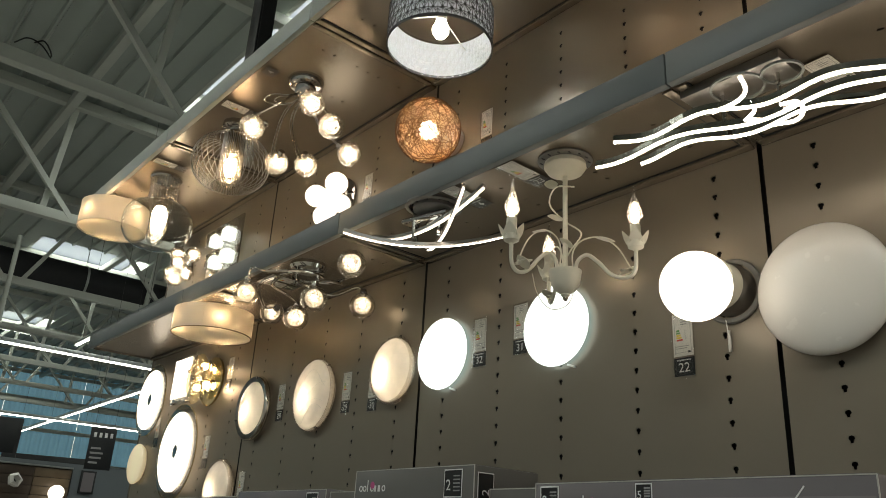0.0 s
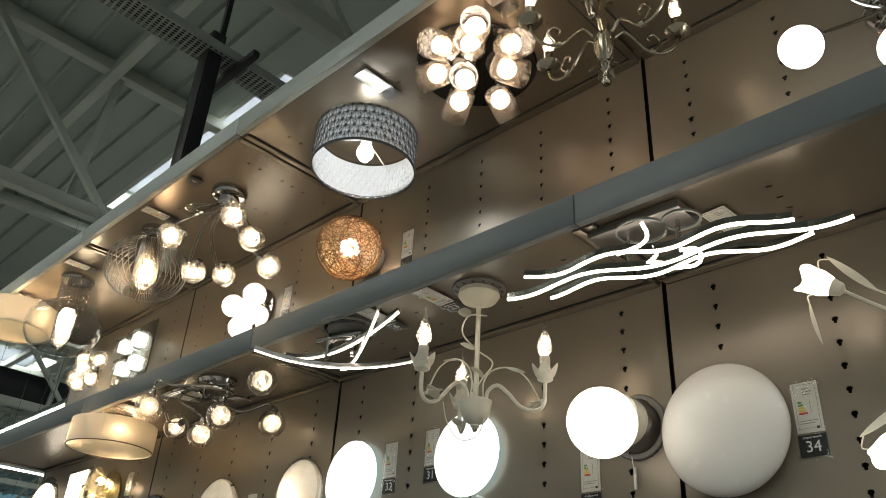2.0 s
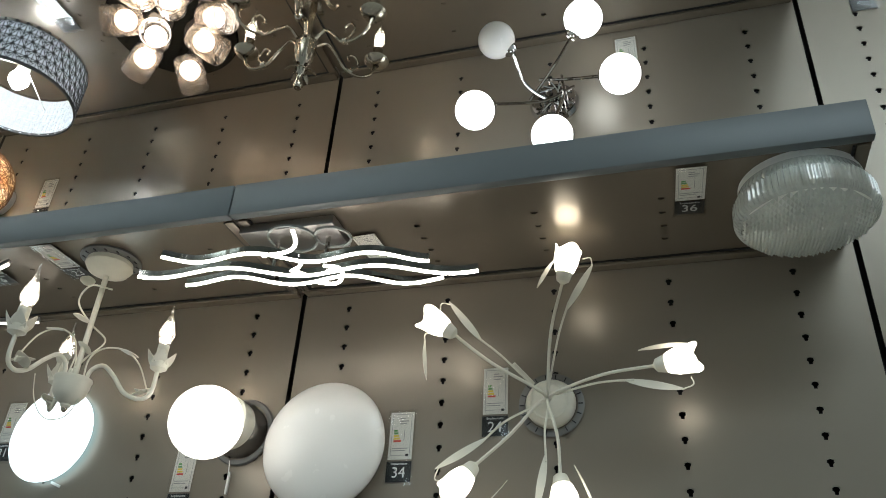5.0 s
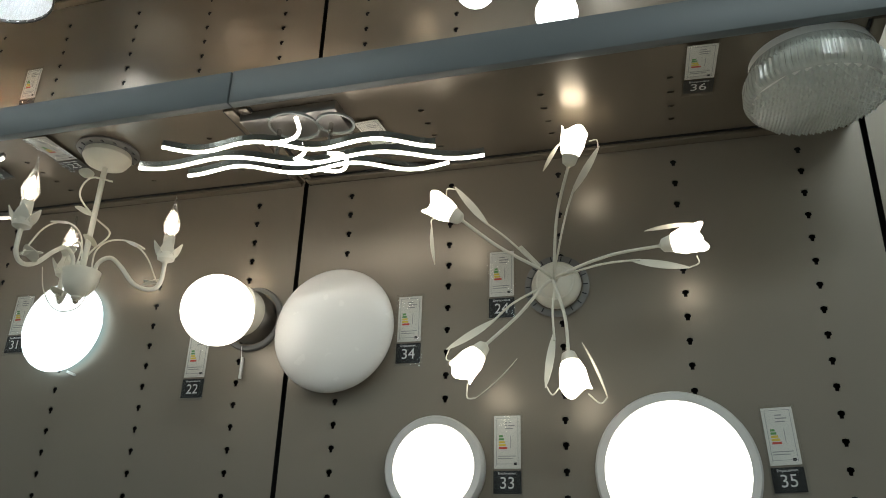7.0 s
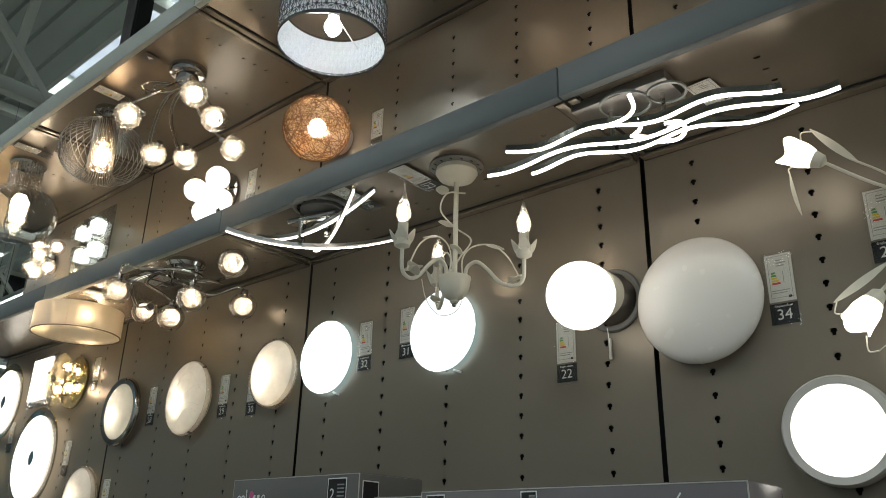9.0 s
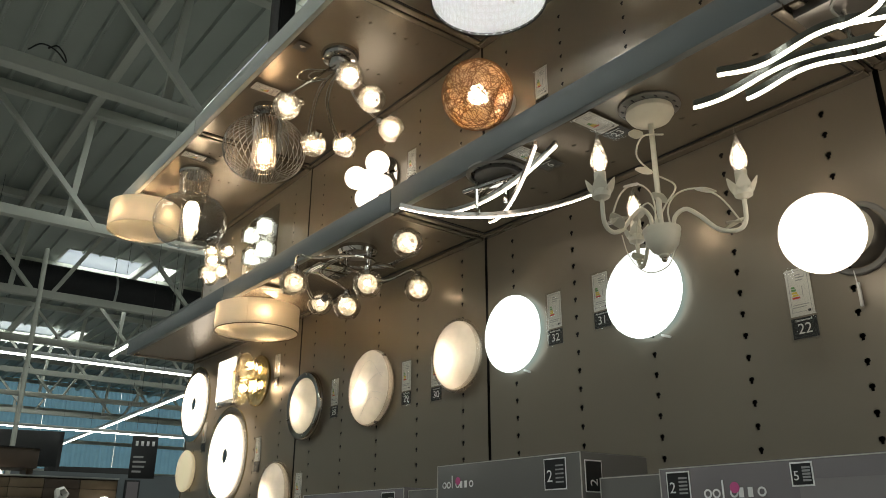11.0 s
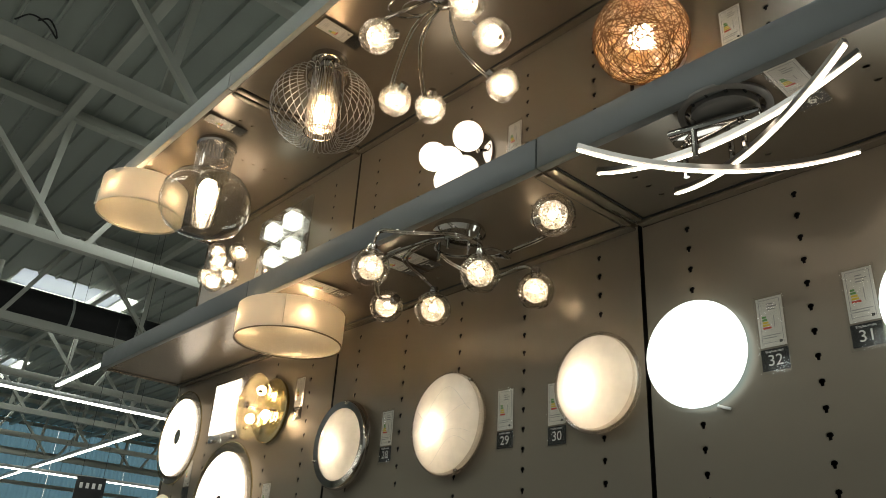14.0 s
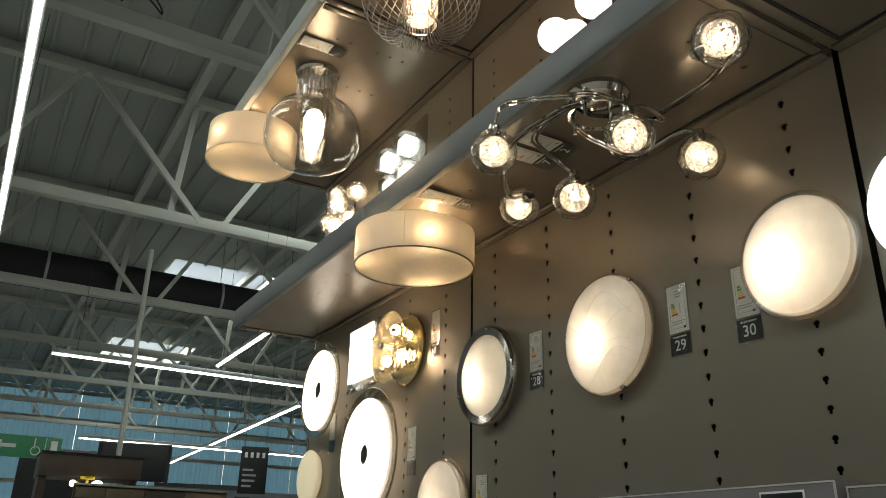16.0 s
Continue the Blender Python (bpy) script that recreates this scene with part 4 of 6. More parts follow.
for (xa, ya), (xb, yb), ph, amp in (((1.412, 0.932), (1.511, 0.378), 0.0, 0.014), ((1.462, 1.024), (1.575, 0.293), 0.6, 0.015), ((1.512, 0.937), (1.605, 0.375), 1.1, 0.014)):
    pts = []
    for k in range(57):
        q = k / 56
        x, y = xa + (xb - xa) * q - o.x, ya + (yb - ya) * q - o.y
        pts.append(Vector((x + 0.4 * amp * math.sin(q * 4.6 * math.pi + ph), y, -0.10 + 0.0075 * math.sin(q * 4.6 * math.pi + 2.2 * ph + 2.6))))
    b_ = part("strip", ribbon([q + Vector((0, 0, 0.007)) for q in pts], 0.004, 0.014, (1, 0, 0)), M_CHROME, wv, "thin wavy chrome strip", smooth=False)
    part("light_edge", ribbon([q + Vector((0, 0, -0.003)) for q in pts], 0.005, 0.0062, (1, 0, 0)), M_STRIP, b_, "lit white edge", smooth=False)
for pts in (((1.448, 0.715, 2.400), (1.444, 0.660, 2.400), (1.424, 0.630, 2.404), (1.388, 0.620, 2.412)), ((1.570, 0.660, 2.400), (1.586, 0.615, 2.399), (1.564, 0.587, 2.400), (1.528, 0.580, 2.402), (1.516, 0.610, 2.404)), ((1.527, 0.700, 2.400), (1.504, 0.658, 2.402), (1.468, 0.640, 2.404))):
    part("light_hook", tube(spline([Vector(q) - o for q in pts], 7), 0.0042, 7), M_STRIP, wv, "lit curved hook")

# Patterned drum lamp.
o = Vector((1.466, 1.635, Z2))
pd = thing("patterned_drum_lamp", Matrix.Translation(o), "drum lamp of white liner under a black star lattice, lit cool", "ceiling lamp")
R_, HI, LO = 0.167, -0.072, -0.205
part("canopy", lathe([(0, 0), (0.05, 0), (0.05, -0.015), (0, -0.018)], 28), M_WHITE, pd)
part("stem", tube([(0, 0, -0.015), (0, 0, -0.08)], 0.009, 10), M_WHITE, pd)
part("liner", lathe([(R_, HI), (R_, LO), (R_ - 0.0012, LO), (R_ - 0.0012, HI)], 72, close=True), M_LINER, pd, "white liner")
lat, lat_in, nu, nv = bmesh.new(), bmesh.new(), 38, 5
du, dv = 2 * math.pi / nu, (HI - LO) / nv


def lattice_point(i, j, r):
    return Vector((r * math.cos(i * du), r * math.sin(i * du), LO + j * dv))


def lattice_strip(bm, a, b, r, w):
    pa, pb = lattice_point(*a, r), lattice_point(*b, r)
    n = Vector((pa.x + pb.x, pa.y + pb.y, 0)).normalized()
    s = (pb - pa).normalized().cross(n) * w / 2
    f = [bm.verts.new(q + e + n * h) for h in (0.0, 0.0009) for q, e in ((pa, s), (pb, s), (pb, -s), (pa, -s))]
    bm.faces.new(f[4:])
    bm.faces.new(f[:4][::-1])
    for k in range(4):
        bm.faces.new((f[k], f[(k + 1) % 4], f[4 + (k + 1) % 4], f[4 + k]))


for bm_, r_, w_ in ((lat, R_ + 0.0006, 0.0019), (lat_in, R_ - 0.0026, 0.0020)):
    for j in range(nv):
        off = 0.5 * (j % 2)
        for i in range(nu):
            b, tl, tr = (i + off, j), (i - 0.5 + off, j + 1), (i + 0.5 + off, j + 1)
            for p_, q_ in ((b, tl), (b, tr), (b, (i + off, j + 1)), (b, (i + 1 + off, j)), (tl, (i + 0.25 + off, j + 0.5)), (tr, (i - 0.25 + off, j + 0.5)), ((i + 0.5 + off, j), tr)):
                lattice_strip(bm_, p_, q_, r_, w_)
for j in range(nv + 1):
    for i in range(nu):
        c = lattice_point(i + 0.5 * (j % 2), j, R_ + 0.0008)
        n = Vector((c.x, c.y, 0)).normalized()
        s, z = n.cross(Vector((0, 0, 1))), Vector((0, 0, 1))
        rim = [c + n * 0.0011 + 0.0046 * (math.cos(q) * s + math.sin(q) * z) for q in [math.pi * k / 3 for k in range(6)]]
        lat.faces.new([lat.verts.new(q) for q in rim])
part("lattice", lat, M_INK, pd, "black star lattice", smooth=False)
part("inner_lattice", lat_in, M_LATTICE, pd, "white inner lattice", smooth=False)
for z in (HI, LO):
    part("rim", lathe([(R_ + 0.002, z - 0.004), (R_ + 0.002, z + 0.004), (R_ - 0.003, z + 0.004), (R_ - 0.003, z - 0.004)], 72, close=True), M_CHROME if z == HI else M_DARKST, pd)
for a in (0, 120, 240):
    part("spoke", tube([(0, 0, -0.085), (R_ * math.cos(radians(a + 20)), R_ * math.sin(radians(a + 20)), -0.11)], 0.0018, 6), M_WHITE, pd)
part("socket", lathe([(0, -0.075), (0.018, -0.075), (0.018, -0.105), (0, -0.105)], 16), M_WHITE, pd)
part("bulb", lathe([(0, -0.17), (0.014, -0.166), (0.026, -0.148), (0.027, -0.135), (0.02, -0.118), (0.013, -0.104), (0, -0.104)], 24), M_BULBC, pd, "lit cool bulb")

# Plate with nine glass cups.
o = Vector((1.503, 1.188, Z2))
cu9 = thing("cup_cluster_ceiling_lamp", Matrix.Translation(o), "round chrome plate lamp with nine glass cups around lit balls", "ceiling lamp")
part("plate", lathe([(0, 0), (0.18, 0), (0.182, -0.006), (0.178, -0.012), (0, -0.012)], 64), M_CHROME_DARKREFL, cu9, "mirror-polished round plate, its dark reflection put into the colour")
for x, y in ((1.311, 1.148), (1.36, 1.08), (1.386, 1.24), (1.322, 1.029), (1.434, 0.995), (1.507, 1.068), (1.456, 1.19), (1.524, 1.275), (1.599, 1.172)):
    c = Vector((x, y, 3.150)) - o
    d = Vector((c.x + 0.045, c.y + 0.040, 0))
    d = (d.normalized() if d.length > 0.045 else Vector((-0.6, -0.5, 0))) * 0.86 + Vector((0, 0, -0.42))
    m = aim(c, d)
    g = part("cup", lathe([(0.012, -0.044), (0.034, -0.042), (0.039, -0.034), (0.042, 0.02), (0.042, 0.050), (0.040, 0.056), (0.038, 0.050), (0.036, -0.034)], 28, m), M_CUPGLASS, cu9, "clear cracked glass cup")
    part("ball", ball(0.029, m @ Vector((0, 0, -0.004)), segs=18), M_OPALW, g, "lit frosted ball")
    part("stem", tube([m @ Vector((0, 0, -0.046)), Vector((c.x * 0.85, c.y * 0.85, -0.012))], 0.006, 8), M_CHROME, cu9)


def candle(t, c, material_cup, bulb_h=0.085, r=0.016, lean=(0, 0, 1)):
    """A candle sleeve with its flame bulb."""
    m = aim(c, lean)
    part("candle_sleeve", lathe([(0, 0), (0.0125, 0), (0.0125, 0.045), (0, 0.045)], 16, m), material_cup, t, "candle sleeve")
    b = part("flame_bulb", lathe([(q.x, q.y) for q in spline([(0.009, 0.043, 0), (0.0130, 0.053, 0), (r, 0.070, 0), (0.0150, 0.088, 0), (0.0092, 0.106, 0), (0.0045, 0.120, 0), (0.0022, 0.054 + bulb_h, 0), (0.0012, 0.064 + bulb_h, 0)], 4)], 24, m), M_FLAME, t, "clear flame bulb")
    part("filament", lathe([(0, 0.048), (0.0070, 0.056), (0.0098, 0.070), (0.0070, 0.088), (0, 0.104)], 12, m), M_BULBN, b, "lit filament")


# Antique chandelier.
o = Vector((1.45, 0.715, Z2))
ch = thing("chandelier", Matrix.Translation(o), "antique nickel chandelier with scrolled arms and lit candle bulbs", "chandelier")
part("canopy", lathe([(0, 0), (0.055, 0), (0.05, -0.02), (0.015, -0.03), (0, -0.03)], 32), M_BRONZE, ch)
part("stem", lathe([(0.009, -0.03), (0.009, -0.20), (0.014, -0.215), (0.012, -0.225)], 16), M_BRONZE, ch)
ur = lathe([(0.014, -0.215), (0.034, -0.222), (0.036, -0.25), (0.028, -0.285), (0.016, -0.305), (0.012, -0.31), (0.019, -0.318), (0.014, -0.33), (0.009, -0.335), (0.012, -0.355), (0.017, -0.368), (0.012, -0.376), (0, -0.378)], 32, Matrix.Diagonal((0.70, 0.70, 1, 1)))
for v in ur.verts:
    if -0.30 < v.co.z < -0.218:
        k = 1 + 0.09 * math.cos(8 * math.atan2(v.co.y, v.co.x))
        v.co.x, v.co.y = v.co.x * k, v.co.y * k
part("urn", ur, M_BRONZE, ch, "fluted urn")
part("canopy_boss", lathe([(0.010, -0.028), (0.026, -0.034), (0.028, -0.044), (0.016, -0.060), (0.009, -0.066)], 24), M_BRONZE, ch)
for k in range(8):
    a = radians(45 * k + 12)
    d = Vector((math.cos(a), math.sin(a), 0))
    part("canopy_leaf", ribbon(spline([d * 0.020 + Vector((0, 0, -0.040)), d * 0.038 + Vector((0, 0, -0.060)), d * 0.056 + Vector((0, 0, -0.066)), d * 0.066 + Vector((0, 0, -0.056)), d * 0.060 + Vector((0, 0, -0.048))], 5), 0.013, 0.0014, (-d.y, d.x, 0)), M_BRONZE, ch, "curled metal leaf")
for k in range(6):
    a = radians(60 * k)
    part("urn_leaf", leaf(0.03, 0.012, -0.5, aim_x((0.012 * math.cos(a), 0.012 * math.sin(a), -0.312), (math.cos(a), math.sin(a), -0.1))), M_BRONZE, ch)
for angle in (314, 262, 199, 139, 84):
    a = radians(angle)
    d = Vector((math.cos(a), math.sin(a), 0))
    P = lambda r, z: d * r + Vector((0, 0, z))
    part("arm", tube(spline([P(0.025, -0.225), P(0.05, -0.205), P(0.075, -0.225), P(0.105, -0.262), P(0.14, -0.27), P(0.170, -0.25), P(0.183, -0.215)]), 0.0042, 8), M_BRONZE, ch)
    part("scroll", tube(spline([P(0.120, -0.262), P(0.138, -0.235), P(0.125, -0.21), P(0.108, -0.218), P(0.112, -0.232)]), 0.003, 7), M_BRONZE, ch)
    part("collar", lathe([(0.005, -0.007), (0.009, -0.006), (0.009, 0.006), (0.005, 0.007)], 12, aim(P(0.117, -0.266), P(0.03, -0.008))), M_BRONZE, ch)
    part("drip_pan", lathe([(0.008, -0.006), (0.024, 0.0), (0.032, 0.012), (0.030, 0.013), (0.012, 0.008), (0, 0.008)], 24, Matrix.Translation(P(0.183, -0.208))), M_BRONZE, ch, "flared drip pan")
    candle(ch, P(0.183, -0.20), M_BRONZE)

# Leaf chandelier.
o = Vector((1.545, 1.186, Z1))
lc = thing("leaf_chandelier", Matrix.Translation(o), "cream enamelled chandelier with leaf tendrils and lit candle bulbs", "chandelier")
part("mount_plate", lathe([(0, 0), (0.068, 0), (0.070, -0.005), (0.066, -0.008), (0, -0.008)], 36), M_GREYDULL, lc, "slotted grey mounting plate")
for k in range(14):
    a = 2 * math.pi * k / 14
    part("plate_slot", box(0.009, 0.003, 0.002, (0.060 * math.cos(a), 0.060 * math.sin(a), -0.0085)), M_DARKST, lc, smooth=False)
part("canopy", lathe([(0, -0.010), (0.052, -0.010), (0.054, -0.022), (0.045, -0.036), (0.02, -0.046), (0, -0.047)], 36), M_CREAM, lc)
part("stem", tube([(0, 0, -0.04), (0, 0, -0.31)], 0.0062, 10), M_CREAM, lc)
part("bowl", lathe([(0, -0.306), (0.036, -0.305), (0.0400, -0.302), (0.0402, -0.306), (0.0385, -0.309), (0.0378, -0.320), (0.033, -0.338), (0.024, -0.352), (0.011, -0.360), (0.011, -0.364), (0.007, -0.368), (0, -0.369)], 32), M_CREAM, lc, "small cream bowl")
part("finial", ball(0.0065, (0, 0, -0.371), segs=12), M_BRONZE, lc)
part("tendril", tube(spline([(0, -0.03, -0.085), (-0.035, -0.0, -0.09), (-0.035, 0.02, -0.13), (0.005, 0.008, -0.165), (0.03, -0.025, -0.20), (0.01, -0.01, -0.245), (-0.006, 0.0, -0.28)]), 0.0022, 6), M_CREAM, lc)
for c, d in (((-0.03, 0.02, -0.085), (0.3, 0.3, 0.6)), ((0.0, 0.01, -0.165), (-0.5, 0.6, 0.2)), ((0.012, -0.012, -0.24), (-0.5, 0.3, 0.3))):
    part("leaf", leaf(0.038, 0.034, 0.1, aim_x(c, d)), M_CREAM, lc, "veined cream leaf")
part("vine", tube(spline([(-0.015, 0.095, -0.290), (-0.005, 0.090, -0.335), (0.0, 0.065, -0.375), (0.0, 0.03, -0.392), (0.0, -0.01, -0.385), (0.0, -0.030, -0.350)]), 0.0013, 5), M_CREAM, lc)
for x, y in ((1.377, 1.204), (1.600, 1.019), (1.640, 1.325)):
    d = Vector((x - o.x, y - o.y, 0))
    rr = d.length
    d.normalize()
    side = Vector((-d.y, d.x, 0))
    P = lambda r, z, s=0.0: d * r + side * s + Vector((0, 0, z))
    part("arm", tube(spline([P(0.026, -0.310), P(0.032, -0.280), P(0.056, -0.268), P(0.084, -0.290), P(0.116, -0.326), P(rr - 0.024, -0.338), P(rr - 0.003, -0.322), P(rr, -0.266)]), 0.0048, 9), M_CREAM, lc)
    part("vine", tube(spline([P(0.020, -0.305), P(0.018, -0.254, 0.004), P(0.040, -0.224, 0.010), P(0.084, -0.222, 0.014), P(0.128, -0.256, 0.012), P(rr - 0.01, -0.325, 0.008)]), 0.002, 6), M_CREAM, lc)
    for q, e in ((P(0.076, -0.222, 0.013), (0.8, 0.1, -0.35)), (P(rr - 0.045, -0.328, 0.006), (0.6, 0.2, 0.25)), (P(rr - 0.012, -0.322, -0.006), (-0.5, 0.5, 0.1))):
        part("leaf", leaf(0.046, 0.030, 0.1, aim_x(q, (d * e[0] + side * e[1]) + Vector((0, 0, e[2])))), M_CREAM, lc, "veined cream leaf")
    part("cup", lathe([(0.006, -0.274), (0.018, -0.267), (0.021, -0.249), (0.017, -0.246), (0, -0.246)], 20, Matrix.Translation(P(rr, 0))), M_CREAM, lc)
    for k in range(5):
        a = radians(72 * k)
        part("petal", leaf(0.040, 0.032, 0.75, aim_x(P(rr, -0.268), (math.cos(a), math.sin(a), 0.25))), M_CREAM, lc, "curled cream petal")
    candle(lc, P(rr, -0.256), M_CREAM, 0.084, 0.0185)

# Pressed glass drum.
o = Vector((1.555, -0.325, Z1))
pg = thing("pressed_glass_lamp", Matrix.Translation(o), "unlit round pressed glass ceiling lamp with fluted side and diamond base", "ceiling lamp")
part("base_plate", lathe([(0, 0), (0.108, 0), (0.108, -0.02), (0, -0.021)], 56), M_WHITE, pg)
M_PRESS = thin_glass("pressed_glass", (0.93, 0.95, 0.92), 0.08, milk=0.55, gloss=1.3)
fl = bmesh.new()
n, prev = 288, None
ringz = [(q * 0.94, z * 0.74, s) for q, z, s in ((0.108, -0.014, 0), (0.117, -0.022, 0), (0.119, -0.034, 0.3), (0.124, -0.050, 1), (0.124, -0.056, 0), (0.129, -0.060, 1), (0.130, -0.100, 1), (0.126, -0.112, 0.6), (0.120, -0.118, 0))]
rings = []
for r, z, rib in ringz:
    rings.append([fl.verts.new(((r + 0.0024 * rib * (1 if k % 4 < 2 else -0.6)) * math.cos(2 * math.pi * k / n), (r + 0.0024 * rib * (1 if k % 4 < 2 else -0.6)) * math.sin(2 * math.pi * k / n), z)) for k in range(n)])
for a, b in zip(rings, rings[1:]):
    for k in range(n):
        fl.faces.new((a[k], a[(k + 1) % n], b[(k + 1) % n], b[k]))
part("fluted_side", fl, M_PRESS, pg, "fluted clear glass side", smooth=False)
dm, step = bmesh.new(), 0.0125
for i in range(-15, 16):
    for j in range(-15, 16):
        x, y = (i + j) * step * 0.5 * 1.15, (i - j) * step * 0.5
        if x * x + y * y < 0.1095**2:
            h = [dm.verts.new((x + a, y + b, -0.0873)) for a, b in ((step * 0.57, 0), (0, step * 0.5), (-step * 0.57, 0), (0, -step * 0.5))]
            for v in h:
                v.co.z -= 0.016 * (1 - (v.co.x**2 + v.co.y**2) / 0.0125)
            tip = dm.verts.new((x, y, -0.0955 - 0.016 * (1 - (x * x + y * y) / 0.0125)))
            for k in range(4):
                dm.faces.new((h[(k + 1) % 4], h[k], tip))
bmesh.ops.remove_doubles(dm, verts=dm.verts, dist=0.0006)
part("diamond_base", dm, M_PRESS, pg, "diamond-cut clear glass base", smooth=False)
# Unseen white shell, added to brighten the glass from inside.
part("fill_reflector", lathe([(0, -0.022), (0.104, -0.022), (0.112, -0.052), (0.110, -0.052), (0.100, -0.026), (0, -0.026)], 40), M_WHITE, pg)
part("bulb", lathe([(0, -0.066), (0.02, -0.058), (0.028, -0.04), (0.014, -0.024), (0, -0.024)], 20, pose(0.02, 0.03, 0)), M_OPALOFF, pg)


# ---- wall lamps ----
def wall_frame(name, y, z, lab, category="wall lamp", group=""):
    return thing(name, on_wall(y, z), lab, category, group)


def dome(y, z, r, h, material, lab, rim=None, rim_r=0.0, lip=0.025):
    """A round flush lamp: base, optional rim, domed cover."""
    t = wall_frame("round_wall_lamp", y, z, lab, group="round flush lamps")
    part("base", lathe([(0, 0), (r * 0.86, 0), (r * 0.86, lip), (0, lip)], 48), M_WHITE, t)
    prof = [(r * 0.9, 0.006), (r * 0.985, lip * 0.7), (r, lip)]
    for k in range(1, 13):
        a = math.pi / 2 * k / 12
        prof.append((r * math.cos(a), lip + (h - lip) * math.sin(a)))
    part("cover", lathe(prof, 64), material, t)
    if material is M_DIM:
        for a in (215,):
            part("bulb", ball(0.02, (0.22 * r * math.cos(radians(a)), 0.22 * r * math.sin(radians(a)), lip + 0.002), segs=12), M_INNER, t, "lit bulb behind the cover")
    if rim:
        part("rim", lathe([(rim_r * 0.94, 0.012), (rim_r, 0.016), (rim_r, 0.028), (rim_r * 0.96, 0.036), (r * 0.97, 0.034), (r * 0.97, 0.012)], 64, close=True), rim, t)
    return t


def flat_disc(y, z, r, material, lab, th=0.03, rim=0.0):
    t = wall_frame("flat_disc_lamp", y, z, lab, group="round flush lamps")
    part("base", lathe([(0, 0), (r * 0.8, 0), (r * 0.8, th * 0.5), (0, th * 0.5)], 44), M_WHITE, t)
    if rim:
        part("rim", lathe([(r * 0.97, 0.002), (r, 0.006), (r, th - 0.006), (r - 0.004, th), (r - rim, th - 0.002), (r - rim, 0.002)], 64, close=True), M_GREYRING, t, "satin white rim")
        part("panel", lathe([(0, th - 0.005), (r - rim, th - 0.005), (r - rim, 0.004), (0, 0.004)], 60), material, t, "lit opal panel")
    else:
        part("cover", lathe([(r * 0.9, 0.008), (r * 0.985, 0.012), (r, 0.018), (r * 0.99, 0.024), (r * 0.9, th), (0, th + 0.004)], 64), material, t, "lit opal cover")
        # Glowing ring added behind the cover to cast the cyan halo on the wall.
        part("halo_ring", lathe([(r * 0.86, 0.003), (r * 0.955, 0.010), (r * 0.95, 0.0115), (r * 0.85, 0.006)], 64, close=True), M_HALO_RING, t, "added glowing ring that casts the cyan halo on the wall")
        part("pull_tab", box(0.03, 0.006, 0.004, (r * 0.74, -r * 0.82, 0.006), 0.001, pose(0, 0, 0, 0, 0, -20)), M_WHITE, t)
    return t


flat_disc(1.920, 2.148, 0.117, M_DISC, "flat round opal wall lamp lit cold white")
flat_disc(1.430, 2.158, 0.117, M_DISC, "flat round opal wall lamp lit cold white")
flat_disc(0.437, 1.807, 0.103, M_OPALN, "round white panel lamp with satin rim, lit", 0.035, 0.018)
flat_disc(-0.030, 1.797, 0.148, M_OPALN, "large round white panel lamp with satin rim, lit", 0.035, 0.018)
dome(0.682, 2.107, 0.143, 0.062, M_OPALOFF, "large plain opal dome lamp, unlit")
dome(2.176, 2.126, 0.112, 0.066, M_DIM, "frosted glass dome lamp with wide glass flange", M_FROST, 0.12)
d29 = dome(2.686, 2.093, 0.140, 0.060, M_DIM, "opal glass dome lamp with fine line decor", M_FROST, 0.143)
for k, (a, b) in enumerate(((-0.05, 0.02), (0.04, 0.05), (0.015, -0.03), (-0.08, -0.04))):
    pts = []
    for s in range(15):
        q = -0.9 + 1.8 * s / 14
        x, y = 0.125 * q, a + b * math.sin(3.2 * q + k) + 0.3 * b * q
        rr = min(0.999, math.hypot(x, y) / 0.140)
        pts.append((x, y, 0.0256 + 0.0348 * math.sqrt(1 - rr * rr)))
    part("line", tube(pts, 0.0005, 4), M_GREYRING, d29, "fine pale line")
for a in (50, 170, 290):
    part("clip", box(0.012, 0.01, 0.012, (0.138 * math.cos(radians(a)), 0.138 * math.sin(radians(a)), 0.026), 0.002), M_CHROME, d29)
d28 = dome(3.188, 2.087, 0.118, 0.058, M_DIM, "opal glass dome lamp in a bright chrome ring", M_CHROME, 0.142)
for a in (80, 200, 320):
    part("screw", ball(0.006, (0.132 * math.cos(radians(a)), 0.132 * math.sin(radians(a)), 0.036), segs=10), M_CHROME, d28)
dome(4.49, 1.90, 0.108, 0.05, mat("lit_cream_glass", (0.85, 0.8, 0.62), 0.2, glow=0.32, glowcol=(1.0, 0.88, 0.58), var=0.03), "small cream glass dome lamp, lit")
dome(3.425, 1.745, 0.128, 0.058, M_DIM, "opal glass dome lamp with frosted flange", M_FROST, 0.138)


